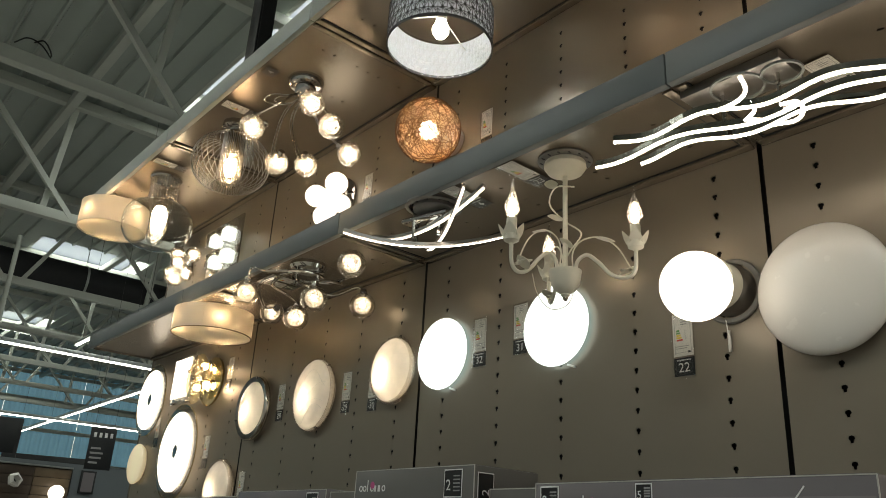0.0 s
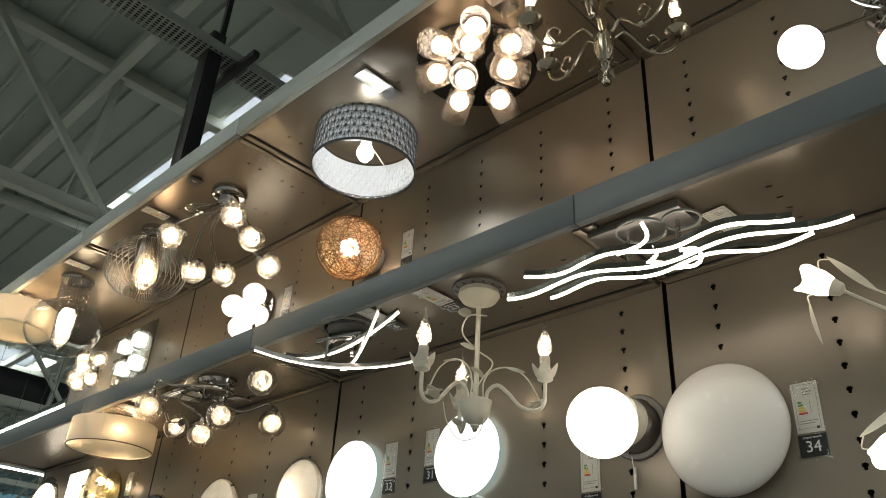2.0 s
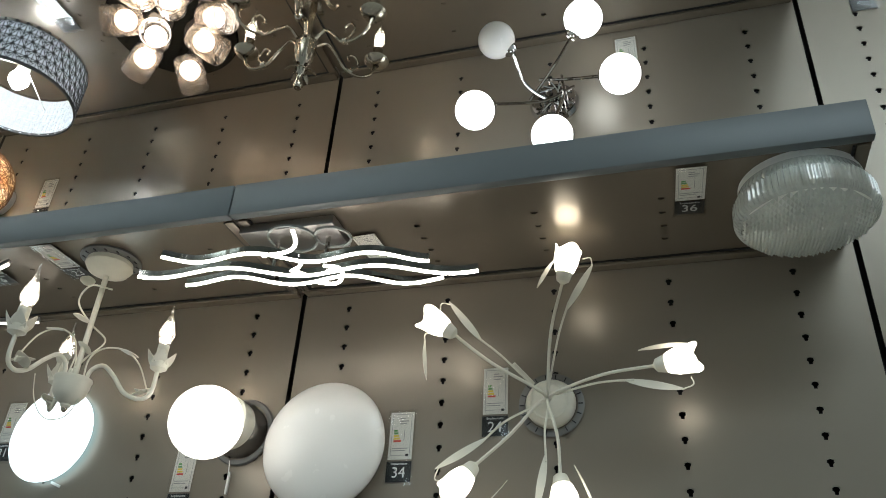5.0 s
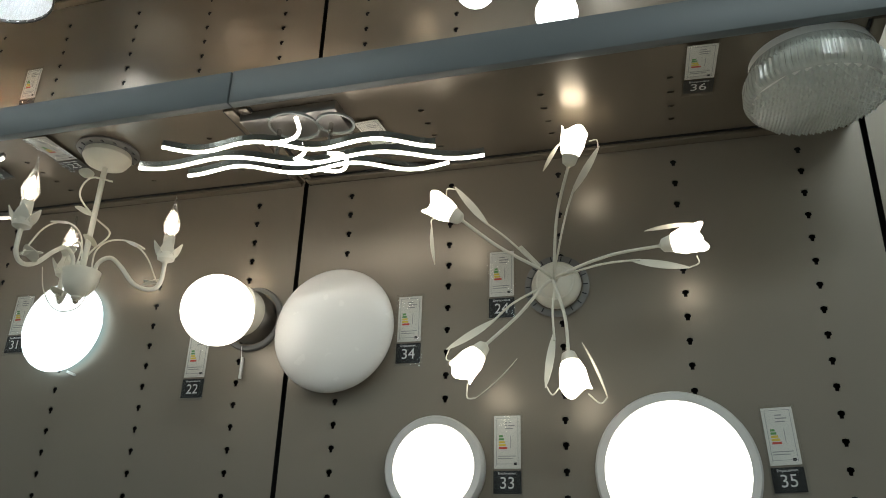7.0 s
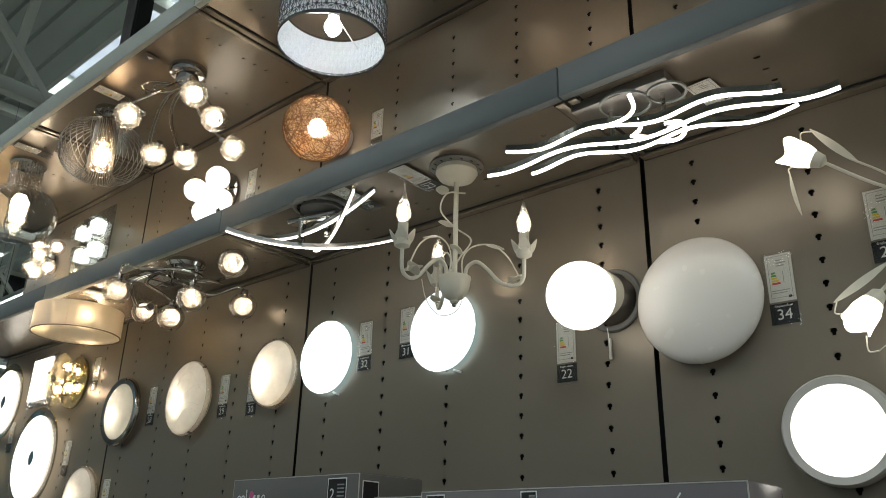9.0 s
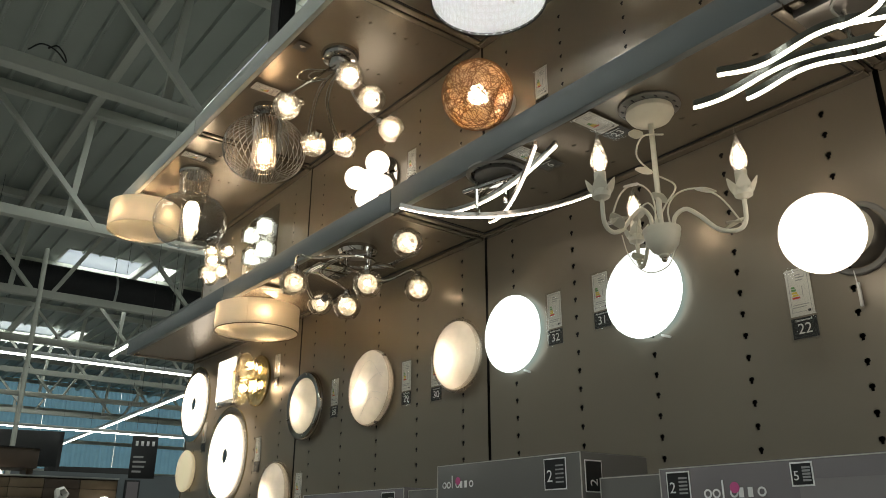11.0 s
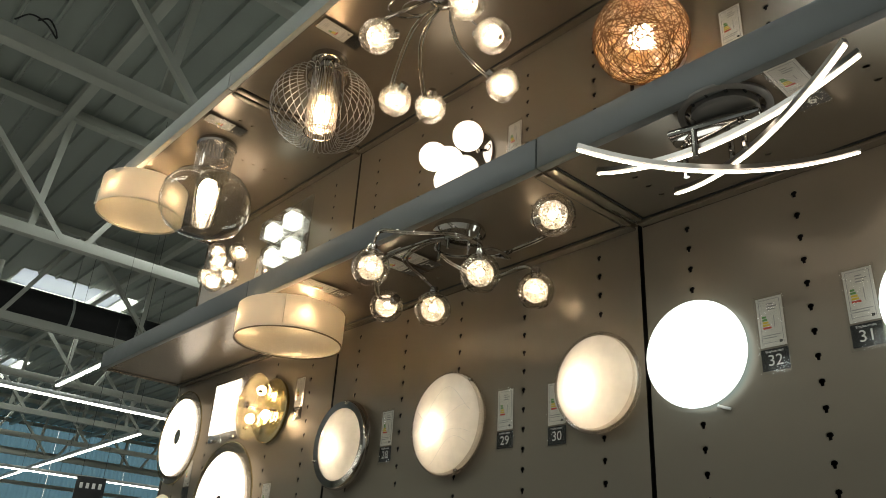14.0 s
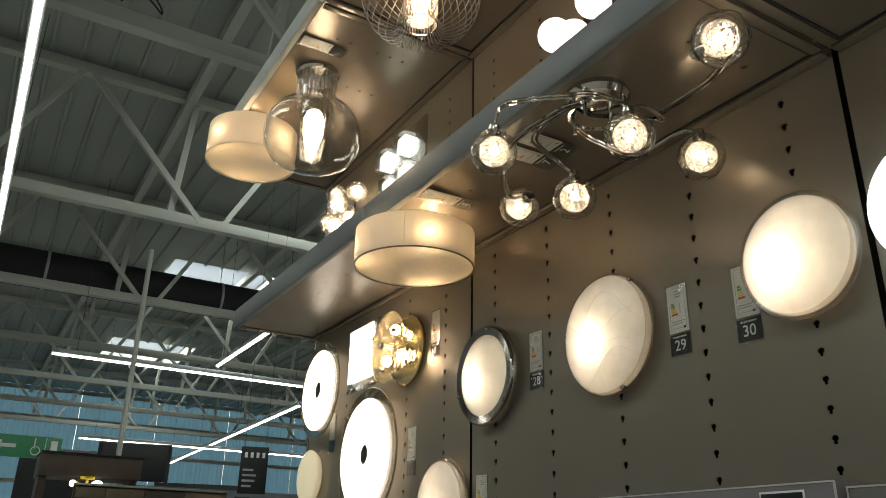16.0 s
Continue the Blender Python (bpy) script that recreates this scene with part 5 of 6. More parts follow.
def ring_lamp(y, z, r_glass, r_white, lab):
    t = wall_frame("glass_plate_lamp", y, z, lab, group="glass plate lamps")
    part("base", lathe([(0, 0), (r_white * 0.5, 0), (r_white * 0.5, 0.03), (0, 0.03)], 40), M_CHROME, t)
    part("glass_plate", lathe([(0, 0.036), (r_glass, 0.036), (r_glass + 0.001, 0.039), (r_glass, 0.042), (0, 0.042)], 64), M_GLASSD, t, "clear glass plate")
    part("rim", lathe([(r_glass - 0.001, 0.0365), (r_glass + 0.003, 0.037), (r_glass + 0.003, 0.041), (r_glass - 0.001, 0.0415)], 64, close=True), M_BRASS, t, "thin brass rim")
    part("white_ring", lathe([(0.034, 0.044), (r_white * 0.985, 0.044), (r_white, 0.047), (r_white * 0.985, 0.050), (0.034, 0.050)], 64, close=True), M_OPALN, t, "lit white disc")
    part("hub", lathe([(0, 0.043), (0.034, 0.043), (0.034, 0.0465), (0, 0.0465)], 32), M_CHROME, t, "round mirror hub")
    return t


ring_lamp(4.40, 2.240, 0.197, 0.165, "round glass plate lamp with lit white disc")
ring_lamp(3.92, 1.935, 0.232, 0.195, "large round glass plate lamp with lit white disc")

# Square glass lamp.
sq = wall_frame("square_glass_lamp", 3.985, 2.302, "square glass plate lamp with lit white pane")
part("base", box(0.12, 0.12, 0.03, (0, 0, 0.015), 0.004), M_CHROME, sq)
part("glass_plate", box(0.25, 0.25, 0.006, (0, 0, 0.036), 0.001), M_GLASS, sq, "clear glass plate")
part("white_pane", box(0.205, 0.205, 0.006, (-0.012, 0.01, 0.046), 0.002), M_OPALN, sq, "lit white pane")
for s in (-1, 1):
    part("clip", box(0.03, 0.012, 0.012, (s * 0.085, -0.118, 0.044), 0.002), M_CHROME, sq)

# Amber double plate with bulbs.
am = wall_frame("amber_plate_lamp", 3.700, 2.268, "round amber glass lamp with three bulbs between domed plates")
part("base", lathe([(0, 0), (0.12, 0), (0.122, 0.012), (0.11, 0.022), (0, 0.024)], 48), M_BRASS, am, "gold mirror base")
part("front_plate", lathe([(0.120, 0.084), (0.124, 0.086), (0.120, 0.090), (0.09, 0.097), (0, 0.102)], 56), M_AMBER, am, "amber glass plate")
for a in (90, 210, 330):
    c, s = 0.066 * math.cos(radians(a)), 0.066 * math.sin(radians(a))
    part("bulb", ball(0.018, (c, s, 0.056), segs=14), M_BULBW, am, "lit warm bulb")
    part("bulb_ring", lathe([(0.026, 0.028), (0.031, 0.028), (0.031, 0.034), (0.026, 0.034)], 24, pose(c, s, 0), close=True), M_CHROME, am)
    part("stud", lathe([(0, 0.0), (0.007, 0.0), (0.007, 0.014), (0, 0.015)], 10, pose(-c * 1.25, -s * 1.25, 0.092)), M_CHROME, am)
part("centre_knob", lathe([(0, 0.02), (0.008, 0.02), (0.008, 0.104), (0.015, 0.106), (0.013, 0.114), (0, 0.116)], 16), M_CHROME, am)

# White globe on a round base.
gb = wall_frame("globe_wall_lamp", 0.900, 2.150, "lit white globe lamp on a round grey metal base")
part("wall_ring", lathe([(0.066, 0.001), (0.077, 0.001), (0.078, 0.006), (0.075, 0.009), (0.066, 0.009)], 48, close=True), M_GREYDULL, gb, "slotted grey mounting ring")
part("base", lathe([(0, 0), (0.06, 0), (0.062, 0.03), (0.056, 0.05), (0, 0.052)], 40), M_SATIN, gb)
part("collar", lathe([(0.056, 0.048), (0.057, 0.095), (0.05, 0.10)], 40), M_CREAM, gb)
part("globe", ball(0.0775, (0.006, -0.029, 0.162), segs=44), M_OPALN, gb, "lit white glass globe")
part("switch_cord", tube([(-0.01, -0.07, 0.02), (-0.01, -0.105, 0.012)], 0.0012, 5), M_WHITE, gb)
part("cord_grip", box(0.006, 0.05, 0.006, (-0.01, -0.118, 0.010), 0.001), M_GREYRING, gb)

# Flower lamp with five arms.
o = (0.184, 2.182)
fw = wall_frame("flower_wall_lamp", *o, "cream enamelled lamp of five flower arms with leaves, lit")
part("mount_plate", lathe([(0.056, 0.001), (0.068, 0.001), (0.069, 0.005), (0.066, 0.007), (0.056, 0.007)], 44, close=True), M_GREYDULL, fw, "slotted grey mounting plate")
for k in range(18):
    a = 2 * math.pi * k / 18
    part("plate_slot", box(0.010, 0.0022, 0.002, (0, 0, 0.0072), m=pose(0.061 * math.cos(a), 0.061 * math.sin(a), 0, 0, 0, 20 * k)), M_DARKST, fw, smooth=False)
part("base_step", lathe([(0.0405, 0.0295), (0.0415, 0.031), (0.040, 0.0325), (0.036, 0.0325)], 40), M_CREAM, fw)
part("base", lathe([(0, 0), (0.050, 0), (0.053, 0.012), (0.047, 0.026), (0.03, 0.034), (0, 0.036)], 44), M_CREAM, fw)
part("stub", tube([(-0.03, 0.03, 0.05), (-0.06, 0.055, 0.10)], 0.005, 8), M_CREAM, fw)
# How far along and beside its neck each curled leaf begins and ends.
BACK_LEAF = ((0.042, 0.030, -0.022, 0.058), (0.045, 0.042, 0.0, 0.118), (0.060, 0.036, -0.030, 0.046), (0.088, 0.048, -0.012, 0.085), (0.092, 0.050, -0.016, 0.046))
for k, (y, z) in enumerate(((0.122, 2.438), (0.400, 2.316), (-0.085, 2.200), (0.335, 1.980), (0.137, 1.948))):
    c = Vector((o[0] - y, z - o[1], 0.155))
    d = Vector((c.x, c.y, 0)).normalized()
    side = Vector((-d.y, d.x, 0))
    L = Vector((c.x, c.y, 0)).length
    neck = d * (L - 0.045) + Vector((0, 0, 0.148))
    part("arm", tube(spline([(0, 0, 0.03), d * 0.02 + Vector((0, 0, 0.07)), d * L * 0.45 + side * 0.008 + Vector((0, 0, 0.115)), neck]), 0.0033, 8), M_CREAM, fw)
    part("tendril", tube(spline([d * 0.02 + Vector((0, 0, 0.06)), d * L * 0.4 - side * 0.012 + Vector((0, 0, 0.125)), d * L * 0.66 - side * 0.02 + Vector((0, 0, 0.14))]), 0.0023, 7), M_CREAM, fw)
    part("leaf", leaf(0.110, 0.0155, 0.10, aim_x(d * L * 0.60 - side * 0.018 + Vector((0, 0, 0.138)), d * 0.92 - side * 0.33 + Vector((0, 0, 0.06)))), M_CREAM, fw, "slim cream leaf")
    tip = d * (L * 0.60 + 0.098) - side * 0.053 + Vector((0, 0, 0.15))
    part("tendril", tube(spline([tip, tip.lerp(neck, 0.25) + d * 0.030 - side * 0.006, neck + d * 0.055 - side * 0.030]), 0.0014, 6), M_CREAM, fw)
    sd, ss, ed, es = BACK_LEAF[k]
    root, end = neck + d * sd + side * ss, neck + d * ed + side * es
    part("tendril", tube(spline([neck + d * (sd * 0.85) + side * 0.018, neck + d * (sd + 0.008) + side * (ss * 0.7), root]), 0.0015, 6), M_CREAM, fw)
    part("leaf", leaf((end - root).length, 0.0125, 0.16, aim_x(root, end - root, -70)), M_CREAM, fw, "slim curled cream leaf")
    m = aim(neck, d * 0.96 + Vector((0, 0, 0.25)))
    part("cup", lathe([(0.004, -0.008), (0.013, -0.002), (0.017, 0.014), (0.0165, 0.020), (0.012, 0.018)], 20, m), M_CREAM, fw)
    tul = lathe([(0.010, 0.012), (0.019, 0.018), (0.025, 0.036), (0.0265, 0.058), (0.0285, 0.070), (0.026, 0.070), (0.023, 0.05), (0.008, 0.016)], 30, m)
    inv = m.inverted()
    for v in tul.verts:
        q = inv @ v.co
        if q.z > 0.05:
            v.co = m @ Vector((q.x, q.y, q.z + 0.007 * math.cos(3 * math.atan2(q.y, q.x))))
    part("tulip_shade", tul, M_TULIP, fw, "lit white tulip glass")

# Star of five globes.
o = (0.163, 3.000)
sr = wall_frame("five_globe_wall_lamp", *o, "chrome wall lamp with five long arms and white globes")
part("base", lathe([(0, 0), (0.062, 0), (0.064, 0.008), (0.058, 0.018), (0, 0.02)], 44), M_CHROME, sr)
for k in range(8):
    a = radians(45 * k + 10)
    part("twig", tube([(0.05 * math.cos(a), 0.05 * math.sin(a), 0.03), (0.03 * math.cos(a + 2.2), 0.03 * math.sin(a + 2.2), 0.055)], 0.003, 6), M_CHROME, sr)
    part("pin", tube([(0.035 * math.cos(a), 0.035 * math.sin(a), 0.016), (0.035 * math.cos(a), 0.035 * math.sin(a), 0.06)], 0.0025, 6), M_CHROME, sr)
for k, (y, z) in enumerate(((0.28, 3.083), (0.062, 3.106), (-0.016, 2.905), (0.328, 2.861), (0.144, 2.752))):
    c = Vector((o[0] - y, z - o[1], 0.18))
    d = c.normalized()
    flat = Vector((c.x, c.y, 0)).normalized()
    side = Vector((-flat.y, flat.x, 0))
    part("arm", tube(spline([-flat * 0.05 + side * 0.03 + Vector((0, 0, 0.05)), flat * 0.05 + side * 0.03 + Vector((0, 0, 0.085)), c - flat * 0.045 - Vector((0, 0, 0.02))]), 0.0042, 8), M_CHROME, sr)
    part("cap", lathe([(0.012, -0.056), (0.018, -0.05), (0.02, -0.042), (0, -0.042)], 18, aim(c, flat * 0.9 + Vector((0, 0, 0.4)))), M_CHROME, sr)
    part("globe", ball(0.047, c, segs=32), M_OPALC if k != 0 else M_OPALOFF, sr, "lit white globe" if k != 0 else "unlit white globe")

# Rattan ball.
wk = wall_frame("rattan_ball_lamp", 1.934, 2.937, "brown woven rattan ball lamp, lit from inside")
part("base", lathe([(0, 0), (0.05, 0), (0.05, 0.018), (0.012, 0.024), (0, 0.024)], 32), M_WHITE, wk)
part("socket", lathe([(0.012, 0.02), (0.014, 0.085), (0, 0.085)], 16), M_WHITE, wk)
rng = random.Random(7)
def weave(count, radius, thin, thick, flat):
    """Strands wound at random over a ball."""
    bm = bmesh.new()
    for k in range(count):
        n = Vector((rng.gauss(0, 1), rng.gauss(0, 1), rng.gauss(0, 1))).normalized()
        h = rng.uniform(-0.6, 0.6)
        a = n.orthogonal().normalized()
        b = n.cross(a)
        rr = math.sqrt(1 - h * h)
        ph, j1, j2 = rng.uniform(0, 6.28), rng.uniform(0, 6.28), rng.uniform(0.0, 0.12)
        pts = []
        for s in range(31):
            q = 2 * math.pi * s / 30
            v = n * (h + j2 * math.sin(2 * q + j1)) + (a * math.cos(q + ph) + b * math.sin(q + ph)) * rr
            pts.append(v.normalized() * (radius + 0.0015 * math.sin(3 * q + j1)) + Vector((0, 0, 0.126)))
        tube(pts, rng.uniform(thin, thick), 4, bm=bm, closed=True, flat=flat)
    return bm


# Second, paler layer: the bulb's glow on the strands is put into its colour.
part("inner_weave", weave(120, 0.1135, 0.0009, 0.0017, 1.0), M_WICKER_LIT, wk, "added paler strands standing in for rattan lit from inside")
fib = weave(120, 0.1165, 0.0006, 0.0011, 1.0)
part("weave", fib, M_WICKER, wk, "tangled brown rattan weave")
part("bulb", ball(0.032, (0, 0, 0.126), segs=22), M_INNER, wk, "lit warm bulb")

# Four opal globes on a mirror plate.
ob_ = (2.66, 2.93)
og = wall_frame("opal_globe_cluster", *ob_, "mirror plate wall lamp with white opal globes")
part("plate", lathe([(0, 0), (0.10, 0), (0.10, 0.010), (0, 0.011)], 40), M_CHROME, og, "round mirror plate")
for y, z, w, lit in ((2.766, 2.962, 0.074, 1), (2.601, 2.966, 0.078, 1), (2.722, 2.940, 0.046, 1), (2.692, 2.846, 0.066, 1)):
    c = Vector((ob_[0] - y, z - ob_[1], w))
    part("stem", tube([(c.x * 0.6, c.y * 0.6, 0.008), c - Vector((0, 0, 0.03))], 0.006, 8), M_CHROME, og)
    part("cap", lathe([(0.010, -0.048), (0.016, -0.044), (0.018, -0.036), (0, -0.036)], 16, Matrix.Translation(c)), M_CHROME, og)
    part("globe", ball(0.048, c, segs=28), M_OPALN if lit else M_DIM, og, "white opal globe")

# Cluster of bubble globes.
obb = (4.29, 2.985)
bb = wall_frame("bubble_cluster_lamp", *obb, "chrome wall lamp with a cluster of bubbled glass globes, lit")
part("plate", lathe([(0, 0), (0.06, 0), (0.06, 0.012), (0, 0.014)], 32), M_CHROME, bb)
for y, z, w in ((4.31, 3.06, 0.11), (4.26, 2.995, 0.12), (4.18, 3.035, 0.07), (4.40, 2.965, 0.10), (4.30, 2.91, 0.11), (4.22, 2.93, 0.08)):
    c = Vector((obb[0] - y + 0.09, z - obb[1] - 0.015, w - 0.005))
    part("stem", tube([(c.x * 0.3, c.y * 0.3, 0.01), c * 0.75], 0.005, 7), M_CHROME, bb)
    crackle_globe(bb, c, c + Vector((0, 0, 0.04)), 0.044, 1, full=True)

# Glass plate with glass cubes.
oc = (3.72, 2.965)
gc = wall_frame("cube_glass_lamp", *oc, "clear glass plate lamp with lit glass cubes")
part("bracket", box(0.18, 0.18, 0.022, (0, 0, 0.011), 0.003), M_CHROME, gc)
part("glass_plate", box(0.33, 0.33, 0.008, (0.0, 0.0, 0.036), 0.001), M_GLASS, gc, "clear greenish glass plate")
for u, v in ((-0.06, 0.05), (0.085, 0.055), (-0.03, -0.075), (0.10, -0.07)):
    part("cube", box(0.060, 0.060, 0.055, (u, v, 0.072), 0.004), M_CUBE, gc, "lit white glass cube")
    part("cube_cover", box(0.078, 0.078, 0.072, (u + 0.003, v, 0.078), 0.003), M_GLASS, gc, "clear glass cube")

# ---- stock shelf with cartons under the lamps ----
st = thing("stock_shelf", pose(0, 0, 0), "plain taupe steel stock shelf under the cartons", "shelf")
part("board", box(W - 1.36, SEAMS[-1] + 0.45, 0.04, ((W + 1.36) / 2, (SEAMS[-1] - 0.45) / 2, 1.44), 0.003), M_SHELF, st)


def logo(parent, u, v, size, m):
    """A plain pale wordmark shape with a pink dot."""
    step = size * 0.86
    for k in range(7):
        x = u + k * step
        if k in (0, 1, 3, 6):
            part("logo_ring", lathe([(size * 0.24, 0), (size * 0.40, 0), (size * 0.40, 0.0006), (size * 0.24, 0.0006)], 20, m @ pose(x, v, 0.0004), close=True), M_LETTER, parent, smooth=False)
            if k == 3:
                part("logo_dot", lathe([(0, 0), (size * 0.46, 0), (size * 0.46, 0.0006), (0, 0.0006)], 20, m @ pose(x + size * 0.12, v + size * 0.42, 0.0012)), M_PINK, parent, smooth=False)
        else:
            h = size * (1.5 if k == 2 else 0.8)
            part("logo_stroke", box(size * (0.16 if k == 2 else 0.45), h, 0.0006, (x - size * 0.2, v + (h - size * 0.8) / 2, 0.0004), m=m), M_LETTER, parent, smooth=False)


def carton(y0, y1, top, depth, material, lab, x=1.40, mark=True, digit="2", bottom=1.46, small="5"):
    """A carton whose long side faces the aisle."""
    w, h = y1 - y0, top - bottom
    c = thing("carton", on_wall((y0 + y1) / 2, bottom, x), lab, "carton", "cartons on the stock shelf")
    part("body", box(w, h, depth, (0, h / 2, -depth / 2), 0.0015), material, c)
    for sx in (-1, 1):
        part("worn_edge", box(0.002, h, 0.002, (sx * (w / 2 - 0.0005), h / 2, -0.0002)), M_BOXEDGE, c, smooth=False)
    part("worn_edge", box(w, 0.002, 0.002, (0, h - 0.0002, 0.0)), M_BOXEDGE, c, smooth=False)
    part("lid_flap", box(w - 0.01, 0.002, depth - 0.006, (0, h + 0.001, -depth / 2)), material, c, smooth=False)
    if mark:
        start = -w / 2 + (0.095 if w > 0.6 else 0.028)
        size = min(0.019, (w - 0.03) / 6.6)
        logo(c, start, h - 0.045, size, Matrix.Translation((0, 0, 0.0006)))
        part("name_bar", box(0.06, 0.009, 0.0005, (start + 0.022, h - 0.082, 0.0008)), M_INKGREY, c, smooth=False)
        if w > 0.6:
            spots = ((-w / 2 + 0.038, digit), (-w / 2 + 0.262, small))
        else:
            spots = ((w / 2 - 0.07, digit),) if w > 0.2 else ()
        for sx, text in spots:
            q = (0.048 if text == digit else 0.036) if w > 0.6 else 0.062
            d = part("label", box(q, q, 0.0006, (sx, h - q * 0.62, 0.0006), 0.0), M_LETTER, c, "black info label with a white rim", smooth=False)
            part("label_field", box(q - 0.005, q - 0.005, 0.0006, (sx, h - q * 0.62, 0.0012)), M_INK, d, smooth=False)
            words("digit", text, q * 0.55, M_LETTER, d, pose(sx - q * 0.24, h - q * 0.70, 0.0018))
            for k in range(5):
                part("text_bar", box(q * 0.36, 0.003, 0.0004, (sx + q * 0.21, h - q * 0.62 + q * 0.26 - q * 0.13 * k, 0.0017)), M_INKGREY, d, smooth=False)
    return c


ca = carton(1.325, 1.785, 1.735, 0.205, M_BOXGREY, "grey printed lamp carton with a pale logo and black label")
# The label that wraps round its end.
wrap = part("end_label", box(0.0006, 0.062, 0.05, (0.2306, 0.275 - 0.045, -0.035)), M_LETTER, ca, "black end label with a white rim", smooth=False)
part("end_field", box(0.0006, 0.057, 0.045, (0.2312, 0.275 - 0.045, -0.035)), M_INK, wrap, smooth=False)
words("digit", "2", 0.03, M_LETTER, wrap, Matrix.Translation((0.2318, 0.218, -0.035)) @ pose(0, 0, 0, 0, 90, 0) @ pose(0, 0, 0, 0, 0, 90))
cb = carton(0.48, 1.14, 1.69, 0.15, M_BOXVIOLET, "long violet-grey lamp carton with a pale logo and pink badge")
part("badge", box(0.05, 0.026, 0.0006, (-0.225, 0.130, 0.0006), 0.0), M_PINK, cb, "pink badge", smooth=False)
for k in range(2):
    part("icon", box(0.024, 0.028, 0.0006, (-0.172 + 0.03 * k, 0.130, 0.0006)), M_INK, cb, smooth=False)
part("printed_field", box(0.40, 0.17, 0.0005, (0.125, 0.115, 0.0005)), M_BOXFIELD, cb, "paler printed picture field", smooth=False)
for a, b in (((0.075, 0.170), (0.185, 0.095)), ((0.060, 0.118), (0.190, 0.112)), ((0.085, 0.085), (0.180, 0.200)), ((0.120, 0.125), (0.205, 0.150))):
    part("printed_stroke", bar((0.07 + 0.85 * a[0], 0.045 + 0.85 * a[1], 0.0012), (0.07 + 0.85 * b[0], 0.045 + 0.85 * b[1], 0.0012), 0.0026, 0.0006), M_LETTER, cb, "printed pale lamp bar", smooth=False)
part("printed_disc", lathe([(0, 0), (0.011, 0), (0.011, 0.0005), (0, 0.0005)], 20, pose(0.190, 0.166, 0.0009)), M_INKGREY, cb, "printed grey canopy", smooth=False)
carton(1.15, 1.30, 1.684, 0.15, M_BOXGREY, "small grey lamp carton with a black label", x=1.425, mark=False)
carton(1.925, 2.45, 1.692, 0.10, M_BOXVIOLET, "violet-grey lamp carton with pale logo", x=1.40, digit="2")
carton(1.80, 1.918, 1.685, 0.12, M_BOXGREY, "small grey lamp carton with pale logo", x=1.41)
carton(2.46, 2.95, 1.68, 0.14, M_BOXGREY, "grey printed lamp carton with a pale logo", x=1.41)
carton(-0.30, 0.42, 1.62, 0.16, M_BOXVIOLET, "long violet-grey lamp carton", x=1.40, mark=False)


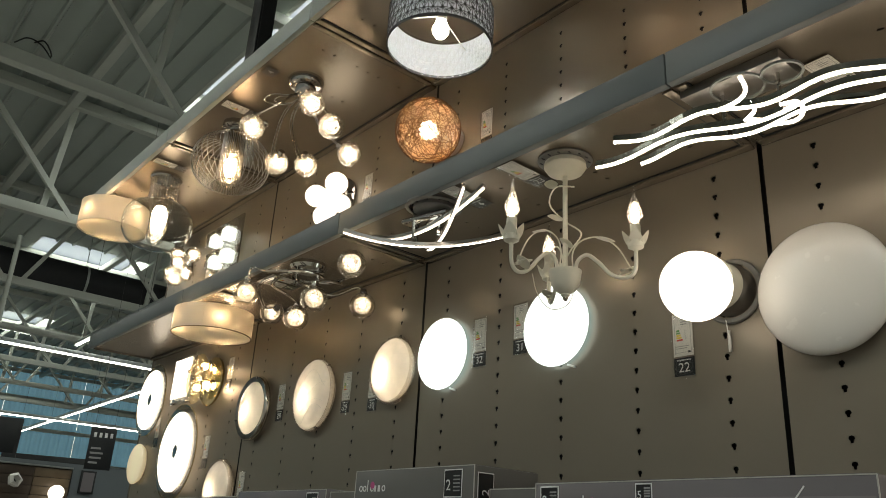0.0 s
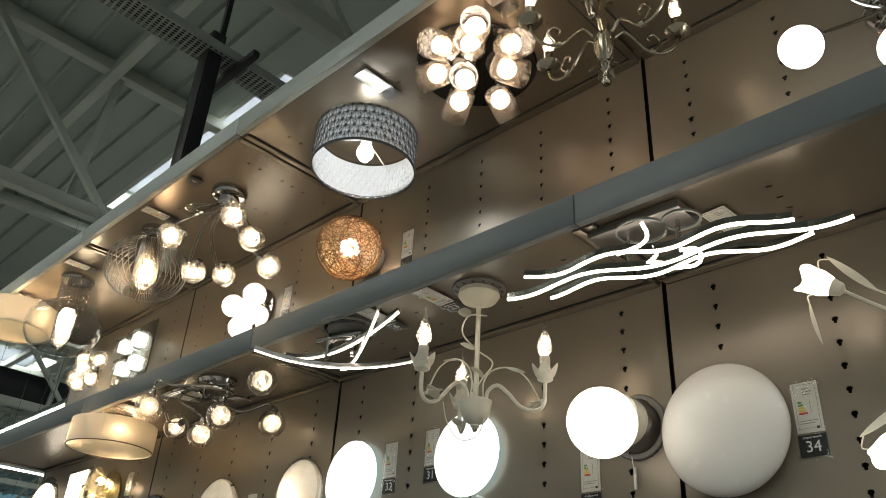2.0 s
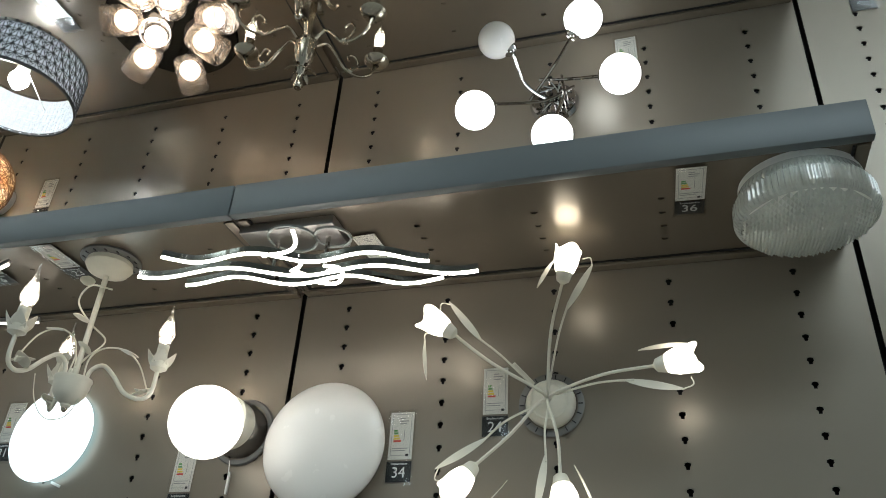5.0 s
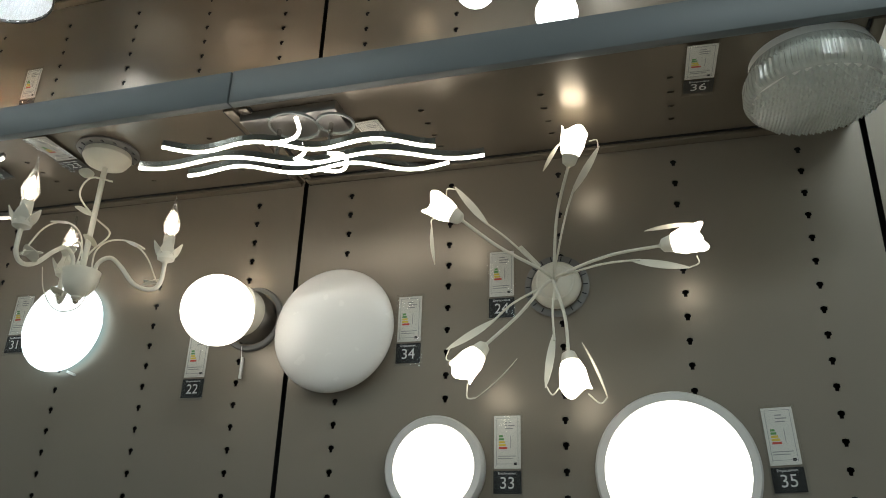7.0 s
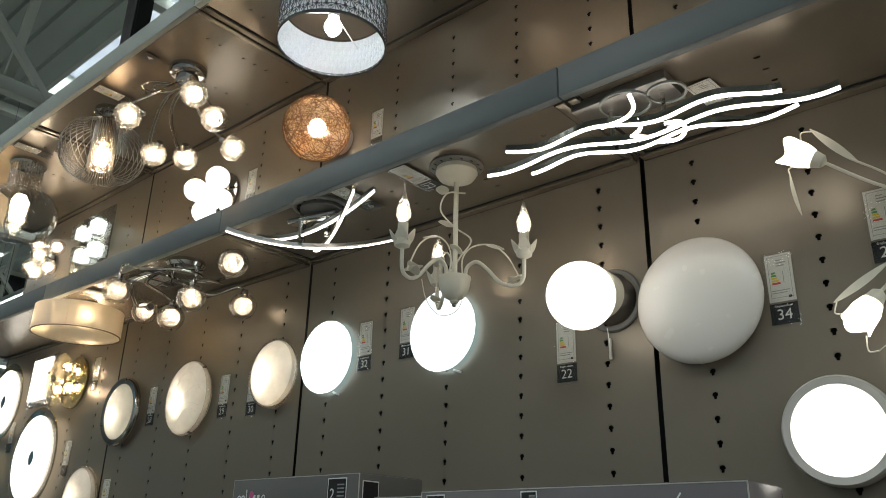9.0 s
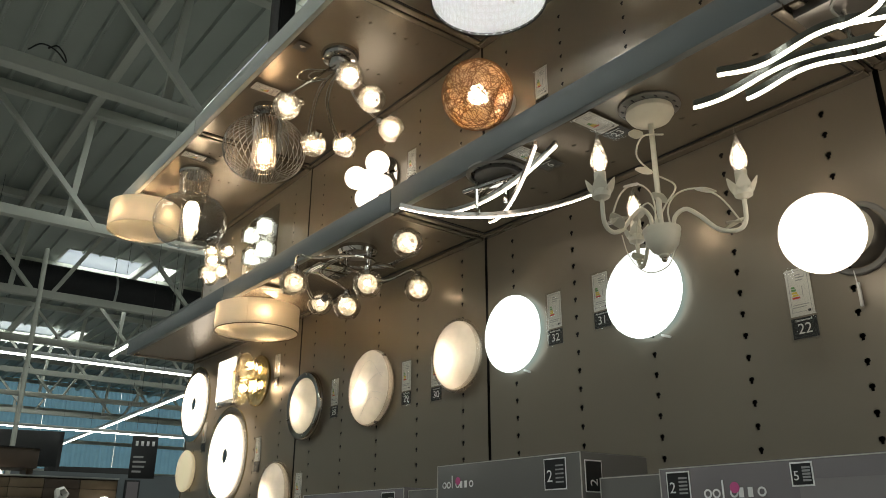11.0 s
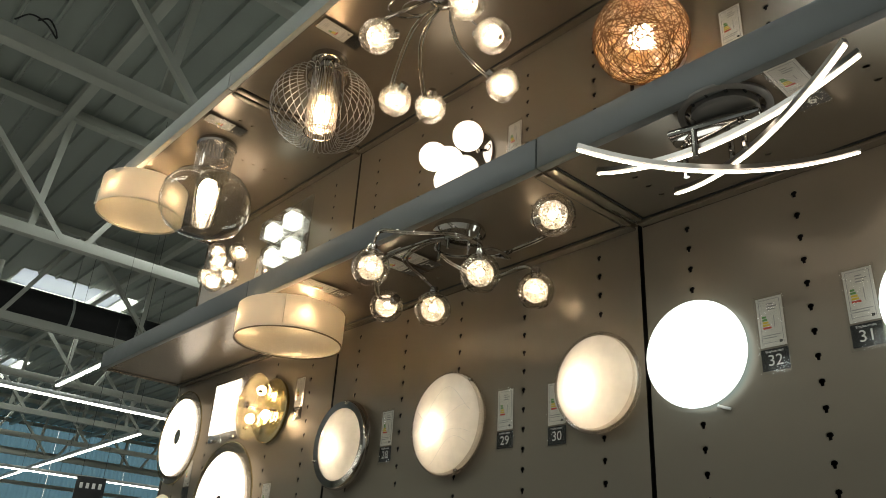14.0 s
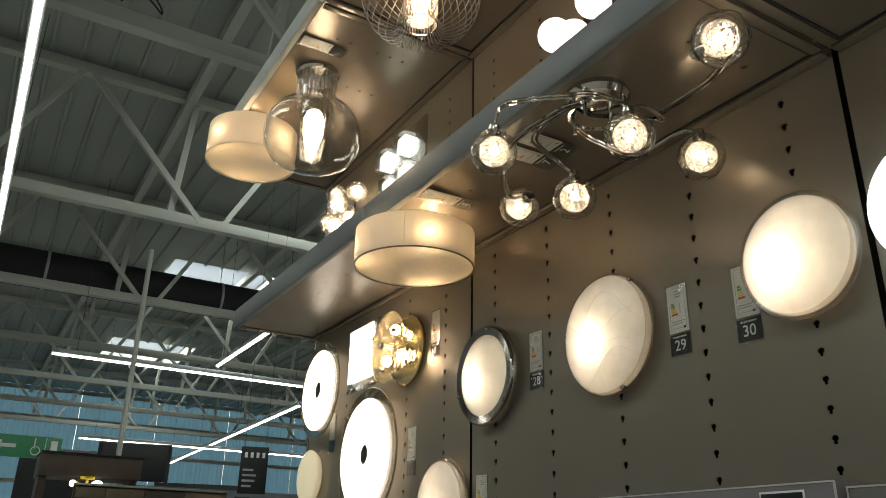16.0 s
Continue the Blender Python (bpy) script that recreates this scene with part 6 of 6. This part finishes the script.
# ---- price tags ----
def tag(m, number, lab="white energy label card with black number plate in clear sleeve"):
    t = thing("price_tag", m, lab, "price tag", "price tags of the display")
    wd, hc, hn = 0.060, 0.104, 0.044
    part("card", box(wd - 0.006, hc, 0.0008, (wd / 2, -hc / 2 - 0.002, 0.0016)), M_CARD, t, smooth=False)
    part("number_plate", box(wd - 0.004, hn, 0.0008, (wd / 2, -hc - 0.006 - hn / 2, 0.0016)), M_INK, t, "black plate", smooth=False)
    part("sleeve", box(wd + 0.004, hc + hn + 0.016, 0.0012, (wd / 2, -(hc + hn) / 2 - 0.005, 0.0036), 0.0004), M_SLEEVE, t, "clear glossy sleeve")
    for u, v, a, b in ((0.5, 0.03, 0.036, 0.0006), (0.5, 0.97, 0.036, 0.0006)):
        part("border", box(wd * 0.74, 0.0008, 0.0004, (wd * u, -0.004 - (hc - 0.008) * v, 0.0022)), M_INKGREY, t, smooth=False)
    for u in (0.14, 0.86):
        part("border", box(0.0008, hc - 0.012, 0.0004, (wd * u, -hc / 2 - 0.002, 0.0022)), M_INKGREY, t, smooth=False)
    for k, (c, n) in enumerate(((M_GREEN, 0.008), (M_GREEN, 0.010), (M_YELLOW, 0.012), (M_YELLOW, 0.014), (M_RED, 0.017))):
        part("energy_bar", box(n, 0.0042, 0.0004, (0.013 + n / 2, -0.043 - 0.0058 * k, 0.0022)), c, t, smooth=False)
    part("bracket", box(0.0012, 0.024, 0.0004, (0.037, -0.054, 0.0022)), M_INKGREY, t, smooth=False)
    for k, n in enumerate((0.012, 0.020, 0.016)):
        part("text_bar", box(n, 0.0022, 0.0004, (0.025 + n / 2, -0.016 - 0.006 * k, 0.0022)), M_INKGREY, t, smooth=False)
    for k, n in enumerate((0.036, 0.03)):
        part("text_bar", box(n, 0.0016, 0.0004, (0.011 + n / 2, -0.082 - 0.005 * k, 0.0022)), M_INKGREY, t, smooth=False)
    part("stamp", box(0.006, 0.005, 0.0004, (0.046, -0.097, 0.0022)), M_INK, t, smooth=False)
    if number:
        words("number", number, 0.032, M_LETTER, t, pose(wd / 2, -hc - 0.006 - hn * 0.56, 0.0022))
        words("caption", "Emplacement", 0.0068, M_LETTER, t, pose(wd / 2, -hc - 0.006 - hn * 0.12, 0.0022))
    return t


for y, z, n, spin in ((0.541, 2.183, "34", 0), (1.786, 2.241, "32", 0), (1.611, 2.255, "31", 0), (1.066, 2.123, "22", 0), (0.322, 1.913, "33", 0), (-0.185, 1.915, "35", 3), (0.334, 2.274, "24", 0),
                      (2.516, 2.162, "29", 0), (2.343, 2.154, "30", 0), (3.012, 2.172, "28", 0), (3.546, 2.366, "8", 0), (3.684, 2.002, "", 0), (4.352, 2.140, "", 0), (3.272, 1.822, "", 0),
                      (0.002, 3.199, "", 1), (-0.568, 3.31, "", 2), (2.503, 2.996, "", 0), (1.793, 3.003, "", 0), (4.03, 2.99, "", 0)):
    tag(on_wall(y, z, W, spin), n)
for x, y, z, n, spin in ((1.443, 1.334, Z1 - 0.006, "23", 0), (1.552, 0.577, Z1 - 0.006, "", 4), (1.436, 1.552, Z1 - 0.006, "6", -2), (1.478, 2.640, Z1 - 0.006, "2", 0), (1.478, 2.71, Z1 - 0.008, "7", 2), (1.445, 3.018, Z1 - 0.006, "8", 0), (1.448, -0.105, Z1 - 0.006, "36", -3),
                         (1.287, 1.507, Z2 - 0.006, "", 0), (1.247, 0.998, Z2 - 0.006, "", 0), (1.248, 2.806, Z2 - 0.006, "", 0), (1.245, 3.543, Z2 - 0.006, "", 0), (1.248, 4.13, Z2 - 0.006, "", 0)):
    tag(under(x, y, z, spin), n)
np_ = thing("number_plate", under(1.252, 2.46, Z2 - 0.006), "small black number plate under the canopy shelf", "number plate")
part("plate", box(0.056, 0.05, 0.001, (0.028, -0.025, 0.002)), M_INK, np_, smooth=False)
words("number", "4", 0.034, M_LETTER, np_, pose(0.028, -0.027, 0.0027))
